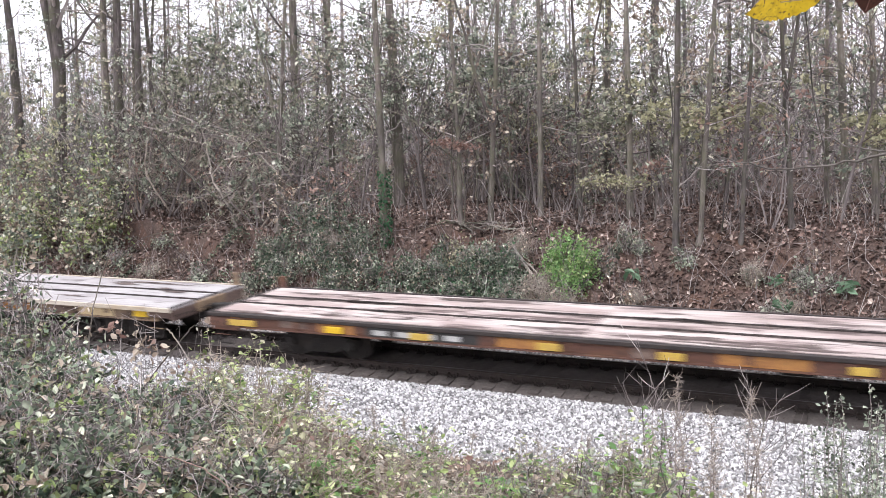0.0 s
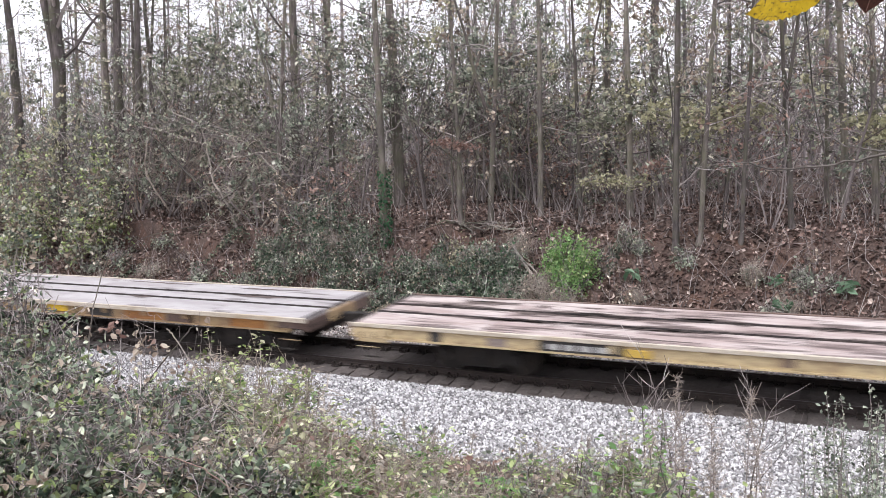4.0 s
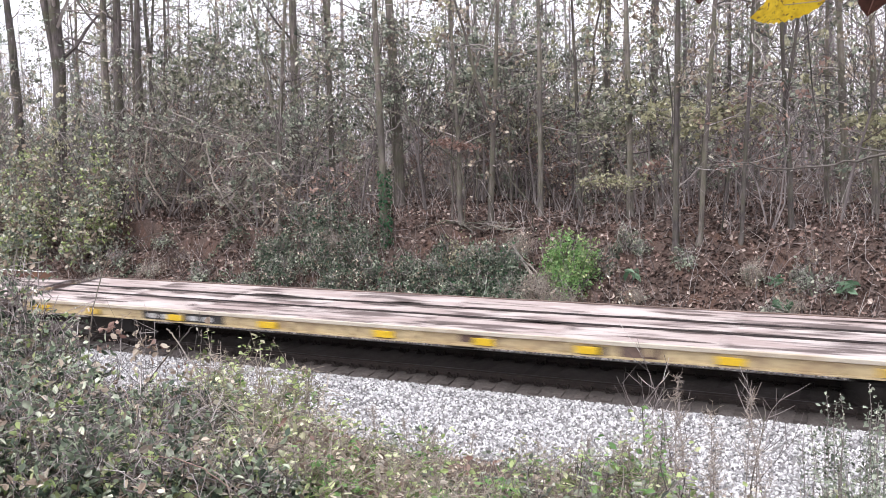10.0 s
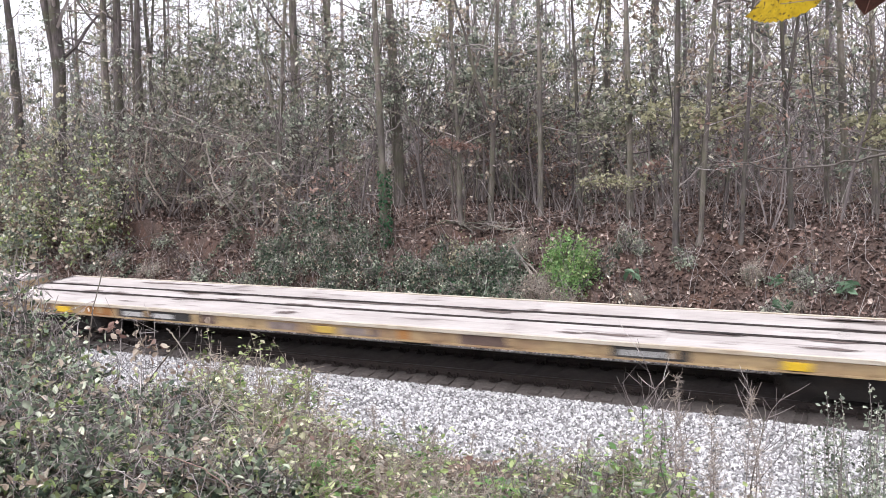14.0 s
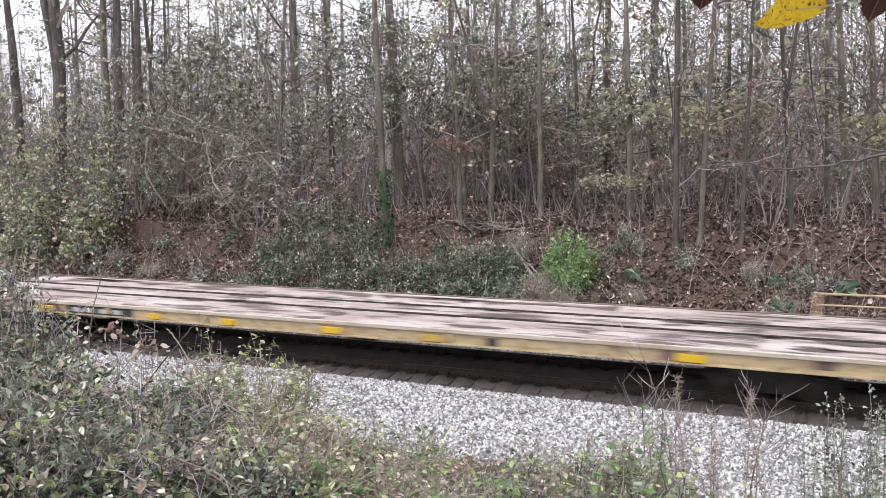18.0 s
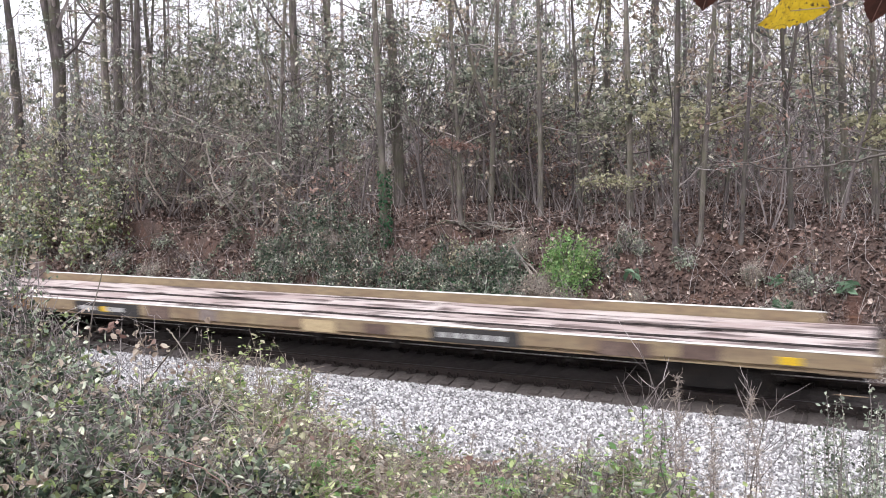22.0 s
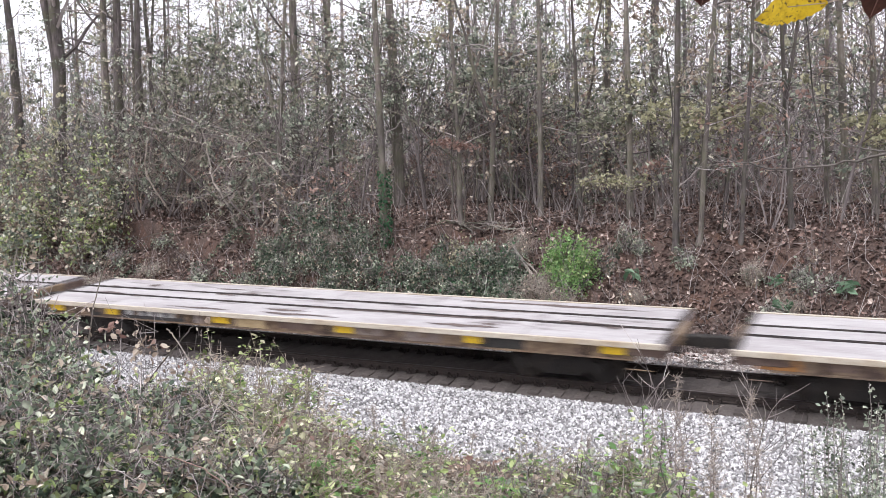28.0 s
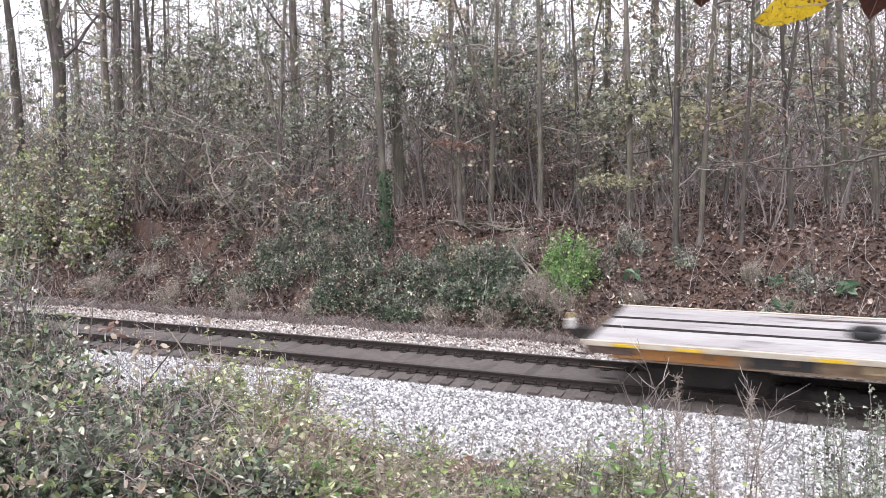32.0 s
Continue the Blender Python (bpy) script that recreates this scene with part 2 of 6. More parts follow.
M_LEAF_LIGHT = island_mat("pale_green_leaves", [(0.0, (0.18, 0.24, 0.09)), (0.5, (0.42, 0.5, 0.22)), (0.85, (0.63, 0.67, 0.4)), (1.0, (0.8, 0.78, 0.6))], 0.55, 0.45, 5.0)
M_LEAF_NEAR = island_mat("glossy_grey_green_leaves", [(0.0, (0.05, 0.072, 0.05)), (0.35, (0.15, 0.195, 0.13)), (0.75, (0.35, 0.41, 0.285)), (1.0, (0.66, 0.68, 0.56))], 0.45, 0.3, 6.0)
M_GRASS = island_mat("dead_grass_blades", [(0.0, (0.10, 0.078, 0.076)), (0.5, (0.24, 0.198, 0.19)), (0.85, (0.40, 0.345, 0.33)), (1.0, (0.56, 0.50, 0.47))], 0.9)
M_TWIG_DARK = island_mat("dark_stems", [(0.0, (0.05, 0.043, 0.042)), (0.6, (0.15, 0.129, 0.125)), (1.0, (0.28, 0.24, 0.232))], 0.9)
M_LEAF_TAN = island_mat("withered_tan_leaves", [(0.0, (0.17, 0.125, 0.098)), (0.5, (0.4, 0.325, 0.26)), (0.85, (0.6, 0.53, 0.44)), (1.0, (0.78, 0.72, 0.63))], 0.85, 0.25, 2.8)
M_LEAF_PLANT = island_mat("broad_green_leaves", [(0.0, (0.06, 0.115, 0.065)), (0.5, (0.125, 0.21, 0.13)), (1.0, (0.22, 0.33, 0.22))], 0.5, 0.3)
M_IVY = island_mat("glossy_ivy_leaves", [(0.0, (0.02, 0.06, 0.03)), (0.5, (0.04, 0.12, 0.055)), (1.0, (0.08, 0.19, 0.09))], 0.45, 0.15)


# ---- mesh helpers ----
def part(name, data, material, parent=None, label="", at=None):
    """Links a bmesh or a (verts, faces) pair as one mesh object under a thing."""
    if isinstance(data, bpy.types.Mesh):
        me = data
    else:
        me = bpy.data.meshes.new(name)
        if isinstance(data, tuple):
            me.from_pydata(data[0].tolist() if isinstance(data[0], np.ndarray) else data[0], [], data[1].tolist() if isinstance(data[1], np.ndarray) else data[1])
        else:
            data.to_mesh(me)
            data.free()
        me.materials.append(material)
    ob = new(name, me)
    if parent is not None:
        ob.parent = parent
    if at is not None:
        ob.matrix_basis = at if isinstance(at, Matrix) else Matrix.Translation(at)
    if label:
        ob["label"] = label
    return ob


def smooth(ob):
    ob.data.polygons.foreach_set("use_smooth", [True] * len(ob.data.polygons))
    return ob


def box(bm, x0, x1, y0, y1, z0, z1, bevel=0.0):
    r = bmesh.ops.create_cube(bm, size=1.0, matrix=Matrix.Translation(((x0 + x1) / 2, (y0 + y1) / 2, (z0 + z1) / 2)) @ Matrix.Diagonal((x1 - x0, y1 - y0, z1 - z0, 1)))
    if bevel:
        edges = list({e for v in r["verts"] for e in v.link_edges})
        bmesh.ops.bevel(bm, geom=edges, offset=bevel, segments=1, affect="EDGES")
    return bm


def boxes(*args, bevel=0.0):
    bm = bmesh.new()
    for a in args:
        box(bm, *a, bevel=bevel)
    return bm


def cyl(bm, r, depth, m, seg=20, r2=None):
    bmesh.ops.create_cone(bm, cap_ends=True, segments=seg, radius1=r, radius2=r if r2 is None else r2, depth=depth, matrix=m)
    return bm


def tubes(lines, sides=5):
    """Tapered tubes along polylines: a list of (points, radius at start, radius at end)."""
    V, F, base = [], [], 0
    ang = np.arange(sides) * 2 * np.pi / sides
    ca, sa = np.cos(ang), np.sin(ang)
    for pts, r0, r1 in lines:
        pts = np.asarray(pts, float)
        n = len(pts)
        d = np.gradient(pts, axis=0)
        d /= np.linalg.norm(d, axis=1)[:, None] + 1e-9
        ref = np.where(np.abs(d[:, 2:3]) > 0.9, [[1.0, 0, 0]], [[0, 0, 1.0]])
        u = np.cross(d, ref)
        u /= np.linalg.norm(u, axis=1)[:, None] + 1e-9
        w = np.cross(d, u)
        r = np.linspace(r0, r1, n)[:, None, None] if np.isscalar(r1) else np.asarray(r1)[:, None, None]
        V.append((pts[:, None] + r * (ca[None, :, None] * u[:, None] + sa[None, :, None] * w[:, None])).reshape(-1, 3))
        i = np.arange(n - 1)[:, None] * sides
        j = np.arange(sides)[None]
        k = (j + 1) % sides
        F.append((base + np.stack([i + j, i + k, i + sides + k, i + sides + j], -1)).reshape(-1, 4))
        base += n * sides
    return (np.concatenate(V), np.concatenate(F)) if V else (np.zeros((0, 3)), np.zeros((0, 4), int))


def leaves(points, size, rs, flat=0.0, droop=0.3, aspect=0.62, spread=0.65, plain=False):
    """Small folded leaves, six corners each, turned at random; flat draws them towards lying level."""
    n = len(points)
    nrm = rs.normal(size=(n, 3))
    nrm[:, 2] += flat * 3
    nrm /= np.linalg.norm(nrm, axis=1)[:, None]
    a = np.cross(nrm, rs.normal(size=(n, 3)))
    a[:, 2] -= droop
    a -= (a * nrm).sum(1)[:, None] * nrm
    a /= np.linalg.norm(a, axis=1)[:, None] + 1e-9
    b = np.cross(nrm, a)
    s = (size * rs.uniform(1 - spread, 1 + spread, n))[:, None]
    w = s * aspect * 0.5 * rs.uniform(0.6, 1.25, n)[:, None]
    lift = nrm * s * rs.uniform(-0.05, 0.3, n)[:, None]
    p = np.asarray(points)
    if plain:
        V = np.stack([p - a * s * 0.5, p + b * w + lift, p + a * s * 0.5, p - b * w + lift], 1).reshape(-1, 3)
        return V, np.arange(n)[:, None] * 4 + np.array([[0, 1, 2, 3]])
    V = np.stack([p - a * s * 0.5, p - a * s * 0.1 + b * w + lift, p + a * s * 0.28 + b * w * 0.7 + lift, p + a * s * 0.5, p + a * s * 0.28 - b * w * 0.7 + lift, p - a * s * 0.1 - b * w + lift], 1).reshape(-1, 3)
    i = np.arange(n)[:, None] * 6
    return V, np.concatenate([i + np.array([[0, 1, 2, 3]]), i + np.array([[0, 3, 4, 5]])])


def clumped(points, n, per, reach, rs):
    """n leaf places in clumps of about per round places picked from points."""
    c = np.asarray(points)[rs.integers(0, len(points), max(1, n // per))]
    return np.repeat(c, per, axis=0) + rs.normal(size=(len(c) * per, 3)) * reach


def grow(rs, start, way, length, r0, levels, kids, spread, lift=0.1, wiggle=0.12, steps=6, tip=0.3):
    """A branching stem: returns its polylines, level by level, and the points of its last twigs."""
    lines, ends = [], []

    def go(p, d, ln, r, lev):
        d = d / np.linalg.norm(d)
        pts = [p]
        for k in range(steps):
            d = d + rs.normal(size=3) * wiggle + np.array([0, 0, lift * 0.3])
            d /= np.linalg.norm(d)
            pts.append(pts[-1] + d * ln / steps)
        lines.append((np.array(pts), r, r * tip))
        if lev == 0:
            ends.extend(pts[2:])
            return
        nk = kids[len(kids) - lev]
        for c in range(nk):
            f = rs.uniform(0.25, 1.0)
            k = min(int(f * steps), steps - 1)
            q = pts[k] + (pts[k + 1] - pts[k]) * (f * steps - k)
            side = rs.normal(size=3)
            side -= side.dot(d) * d
            side /= np.linalg.norm(side) + 1e-9
            go(q, d * (1 - spread) + side * spread + np.array([0, 0, lift]), ln * rs.uniform(0.35, 0.62), r * (1 - 0.6 * f) * rs.uniform(0.4, 0.6), lev - 1)

    go(np.array(start, float), np.array(way, float), length, r0, levels)
    return lines, np.array(ends) if ends else np.zeros((0, 3))


def bent(p, seed):
    """A polyline with more points and small crooks."""
    t = np.linspace(0, len(p) - 1, 4 * len(p))
    q = np.stack([np.interp(t, np.arange(len(p)), p[:, c]) for c in range(3)], 1)
    q[1:-1] = (q[:-2] + q[1:-1] * 2 + q[2:]) / 4
    q[1:-1] += np.random.default_rng(seed).normal(size=(len(q) - 2, 3)) * 0.006
    return q


# ---- the ground: one sheet out to the horizon ----
PROFILE = np.array([(-1500, 6.0), (-200, 4.5), (-60, 3.2), (-22, 2.8), (-18.4, 2.5), (-15, 2.1), (-13, 1.5), (-12, 1.15), (-11, 0.8), (-10, 0.3), (-9, -0.15), (-8, -0.5), (-7, -0.8), (-5.2, -1.05), (-3.8, -1.0), (-1.4, -0.62),
                    (1.4, -0.36), (2.3, -0.42), (4.4, -0.60), (5.3, -0.50), (6.1, 0.25), (9, 2.45), (9.8, 2.75), (12, 3.0), (25, 3.8), (40, 5.4), (60, 7.8), (100, 11.5), (200, 17.0), (1500, 24.0)])


LEDGES = [(-4.75, -1.35, 9.35, 0.62), (-20.4, -17.4, 8.9, 0.8), (-16.8, -13.9, 8.7, 0.55), (-13.4, -11.6, 8.9, 0.65)]   # from x, to x, y of the lip, depth


def ground_z(x, y):
    """Height of the ground; the far bank bulges and dips a little along the line."""
    x, y = np.asarray(x, float), np.asarray(y, float)
    z = np.interp(y, PROFILE[:, 0], PROFILE[:, 1])
    far = np.clip((y - 5.5) / 2.5, 0, 1) * np.clip((300 - np.abs(x)) / 100, 0, 1)
    near = np.clip((-5.5 - y) / 3.0, 0, 1) * np.clip((y + 40) / 20, 0, 1)
    for xa, xb, yl, drop in LEDGES:
        on = np.clip((x - xa) / 0.5, 0, 1) * np.clip((xb - x) / 0.5, 0, 1)
        edge = yl + 0.12 * np.sin(x * 2.3)
        z = z - drop * on * np.clip((y - edge + 1.7) / 1.3, 0, 1) * np.clip((edge - y) / 0.10, 0, 1)
    wav = 0.22 * np.sin(x * 0.55 + 1.3 * np.sin(y * 0.35)) + 0.13 * np.sin(x * 1.37 + y * 0.9) + 0.06 * np.sin(x * 3.1 - y * 2.3)
    return z + wav * (far + 0.5 * near)


def sheet(xs, ys, zf):
    X, Y = np.meshgrid(xs, ys, indexing="ij")
    V = np.stack([X, Y, zf(X, Y)], -1).reshape(-1, 3)
    m = len(ys)
    i = (np.arange(len(xs) - 1)[:, None] * m + np.arange(m - 1)[None]).ravel()
    return V, np.stack([i, i + m, i + m + 1, i + 1], 1)


GX = np.concatenate([np.array([-1500, -1000, -700, -520]), np.arange(-450, -60, 15), np.arange(-60, -32, 1.5), np.arange(-32, 22, 0.3), np.arange(22, 60, 1.5), np.arange(60, 480, 15), np.array([520, 700, 1000, 1500])])
GY = np.concatenate([np.array([-1500, -900, -500, -200, -100, -60, -40, -30]), np.arange(-26, -5, 0.5), np.arange(-5, 5, 0.4), np.arange(5, 8, 0.25), np.arange(8, 10, 0.1), np.arange(10, 13, 0.25), np.arange(13, 40, 1.2), np.array([42, 50, 60, 80, 100, 140, 200, 400, 800, 1500])])
ground = smooth(tagged(part("ground", sheet(GX, GY, ground_z), M_GROUND), "brown leaf-strewn earth of a railway cutting", "ground", kind="structure"))

# ---- track ----
BANK = Matrix.Rotation(radians(TILT), 4, "X")
XA, XB = -470.0, 480.0


def ballast_z(x, y):
    y = np.asarray(y, float)
    pr = np.array([(-4.4, -1.10), (-3.9, -0.97), (-1.75, -0.40), (-1.37, -0.40), (-1.28, -0.48), (1.28, -0.21), (1.4, -0.10), (1.9, -0.12), (3.2, -0.26), (4.7, -0.40), (5.4, -0.56)])
    z = np.interp(y, pr[:, 0], pr[:, 1])
    return z + 0.03 * np.sin(np.asarray(x) * 2.1 + y * 1.7) * np.clip((np.abs(y) - 1.5), 0, 1)


bed = tagged(part("ballast_bed", sheet(np.concatenate([np.arange(XA, -40, 10), np.arange(-40, 24, 0.5), np.arange(24, XB + 1, 10)]), np.array([-4.4, -3.9, -3.4, -2.9, -2.4, -1.9, -1.75, -1.37, -1.28, -0.6, 0, 0.6, 1.28, 1.4, 1.65, 1.9, 2.5, 3.2, 3.9, 4.7, 5.4]), ballast_z), M_BALLAST_BED),
             "bed of pale crushed stone under the railway track", "ballast", kind="structure")


def stones(count, x0, x1, ya, yb, size, seed, zf, sink=0.2, power=1.0):
    rs = np.random.default_rng(seed)
    c = np.stack([rs.uniform(x0, x1, count), ya + (yb - ya) * rs.uniform(0, 1, count) ** power], 1)
    cz = zf(c[:, 0], c[:, 1])
    octa = np.array([(1, 0, 0), (-1, 0, 0), (0, 1, 0), (0, -1, 0), (0, 0, 1), (0, 0, -1)], float) * 0.62
    q = rs.normal(size=(count, 4))
    q /= np.linalg.norm(q, axis=1)[:, None]
    w, x, y, z = q.T
    R = np.stack([1 - 2 * (y * y + z * z), 2 * (x * y - z * w), 2 * (x * z + y * w), 2 * (x * y + z * w), 1 - 2 * (x * x + z * z), 2 * (y * z - x * w), 2 * (x * z - y * w), 2 * (y * z + x * w), 1 - 2 * (x * x + y * y)], 1).reshape(-1, 3, 3)
    s = size * rs.uniform(0.55, 1.35, (count, 1, 1)) * rs.uniform(0.6, 1.2, (count, 1, 3))
    P = octa[None] * s * rs.uniform(0.75, 1.2, (count, 6, 1)) + rs.normal(size=(count, 6, 3)) * size * 0.14
    P = np.einsum("nij,nkj->nki", R, P) + np.concatenate([c, (cz + size * sink)[:, None]], 1)[:, None]
    f = np.array([(0, 2, 4), (2, 1, 4), (1, 3, 4), (3, 0, 4), (2, 0, 5), (1, 2, 5), (3, 1, 5), (0, 3, 5)])
    return P.reshape(-1, 3), (np.arange(count)[:, None, None] * 6 + f[None]).reshape(-1, 3)


tagged(part("ballast_stones", stones(54000, -20, 13, -1.35, -4.5, 0.057, 3, ballast_z, 0.25), M_STONE), "loose pale grey crushed stone beside the track", "ballast", kind="stuff")
tagged(part("ballast_stones", stones(20000, -32, 16, 1.3, 5.2, 0.065, 4, ballast_z, 0.2), M_STONE_FAR), "dusty crushed stone along the foot of the bank", "ballast", kind="stuff")
tagged(part("ballast_stones", stones(9000, -30, 14, -1.2, 1.25, 0.04, 5, lambda x, y: y * 0.1066 - 0.215 - 0.08 * np.clip(-0.85 - y, 0, 1), 0.0), M_GRIME), "grimy stone between the sleepers", "ballast", kind="stuff")

tagged(part("track_bed", sheet(np.concatenate([np.arange(XA, -40, 10), np.arange(-40, 24, 0.5), np.arange(24, XB + 1, 10)]), np.array([-1.34, -1.25, -0.9, -0.7, 0, 0.7, 1.3]), lambda x, y: y * 0.1066 - 0.190 - 0.12 * np.clip(-0.85 - y, 0, 1) + 0.012 * np.sin(x * 5.1 + y * 3)), M_GRIME), "dark grimy fill between the sleepers", "ballast", kind="structure")

# rails: a head, web and foot profile swept along the line
RP = [(-0.07, -0.17), (0.07, -0.17), (0.07, -0.158), (0.02, -0.14), (0.012, -0.05), (0.036, -0.035), (0.036, -0.004), (0.028, 0.0), (-0.028, 0.0), (-0.036, -0.004), (-0.036, -0.035), (-0.012, -0.05), (-0.02, -0.14), (-0.07, -0.158)]


def rail(side):
    n = len(RP)
    V = np.array([(x, side * 0.752 + a, b) for x in (XA, XB) for a, b in RP])
    F = [(k, (k + 1) % n, n + (k + 1) % n, n + k) for k in range(n)] + [tuple(range(n)), tuple(range(2 * n - 1, n - 1, -1))]
    ob = tagged(part("rail", (V, F), M_RAIL, at=BANK), "rust-brown steel rail spiked to wooden sleepers", "rail", "rails of the track", "structure")
    V2 = np.array([(x, side * 0.752 + a, 0.0015) for x in (XA, XB) for a in (-0.024, 0.024)])
    part("running_surface", (V2, [(0, 2, 3, 1)]), M_RAIL_TOP, ob, "worn bright rail head")


for side in (-1, 1):
    rail(side)

# ---- rolling stock ----
LINE = [(0.0, -432.54), (1.2, -417.79), (2.4, -402.68), (3.0, -394.88), (3.6, -386.76), (4.8, -370.19), (6.0, -353.58), (7.5, -332.88), (9.0, -312.36), (11.5, -278.46),
        (14.0, -244.83), (17.0, -204.55), (20.0, -164.14), (23.0, -123.53), (26.0, -82.62), (29.0, -41.44), (32.0, 0.0)]
SHORT, LONG, GAP = 19.371, 27.585, 1.28
TRAIN = []
WHEELS = []


def wheelset_mesh():
    bm = bmesh.new()
    turn = Matrix.Rotation(radians(90), 4, "X")
    cyl(bm, 0.07, 2.0, turn, 10)
    for s in (-1, 1):
        cyl(bm, 0.42, 0.10, Matrix.Translation((0, s * 0.76, 0)) @ turn, 22)
        cyl(bm, 0.455, 0.03, Matrix.Translation((0, s * 0.70, 0)) @ turn, 22)
        cyl(bm, 0.12, 0.22, Matrix.Translation((0, s * 0.80, 0)) @ turn, 12)
        for k in range(4):
            a = k * math.pi / 2 + 0.4
            box(bm, math.cos(a) * 0.22 - 0.05, math.cos(a) * 0.22 + 0.05, s * 0.81 - 0.012, s * 0.81 + 0.012, math.sin(a) * 0.22 - 0.05, math.sin(a) * 0.22 + 0.05)
    me = bpy.data.meshes.new("wheelset")
    bm.to_mesh(me)
    bm.free()
    me.materials.append(M_DARK_STEEL)
    return me


def sideframe_mesh():
    bm = bmesh.new()
    out = [(-1.05, 0.40), (-1.05, 0.56), (-0.75, 0.60), (-0.35, 0.74), (0.35, 0.74), (0.75, 0.60), (1.05, 0.56), (1.05, 0.40), (0.72, 0.38), (0.40, 0.20), (-0.40, 0.20), (-0.72, 0.38)]
    a = [bm.verts.new((x, -0.07, z)) for x, z in out]
    b = [bm.verts.new((x, 0.07, z)) for x, z in out]
    bm.faces.new(a)
    bm.faces.new(b[::-1])
    for i in range(len(out)):
        j = (i + 1) % len(out)
        bm.faces.new((a[j], a[i], b[i], b[j]))
    for x in (-0.85, 0.85):
        cyl(bm, 0.13, 0.12, Matrix.Translation((x, -0.10, 0.42)) @ Matrix.Rotation(radians(90), 4, "X"), 12)
    for x in (-0.13, 0.0, 0.13):
        cyl(bm, 0.055, 0.30, Matrix.Translation((x, -0.09, 0.40)), 8)
    me = bpy.data.meshes.new("sideframe")
    bm.to_mesh(me)
    bm.free()
    me.materials.append(M_DARK_STEEL)
    return me


WHEELSET, SIDEFRAME = wheelset_mesh(), sideframe_mesh()
COUPLER = boxes((-0.45, 0.1, -0.09, 0.09, 0.74, 0.96), (0.05, 0.30, -0.15, 0.10, 0.72, 0.98), (0.22, 0.36, -0.02, 0.12, 0.72, 0.98), (-0.5, -0.4, -0.2, 0.2, 0.70, 1.0), bevel=0.02)
COUPLER_ME = bpy.data.meshes.new("coupler")
COUPLER.to_mesh(COUPLER_ME)
COUPLER.free()
COUPLER_ME.materials.append(M_DARK_STEEL)


def truck(car, x):
    t = part("truck", boxes((x - 0.22, x + 0.22, -1.1, 1.1, 0.42, 0.70), (x - 0.18, x + 0.18, -0.18, 0.18, 0.7, 0.86), bevel=0.02), M_DARK_STEEL, car)
    for s in (-1, 1):
        part("sideframe", SIDEFRAME, None, t, at=Matrix.Translation((x, s * 0.98, 0)) @ Matrix.Rotation(0 if s < 0 else math.pi, 4, "Z"))
    for dx in (-0.85, 0.85):
        w = part("wheelset", WHEELSET, None, t, at=(x + dx, 0, 0.42))
        WHEELS.append((w, x + dx, car))


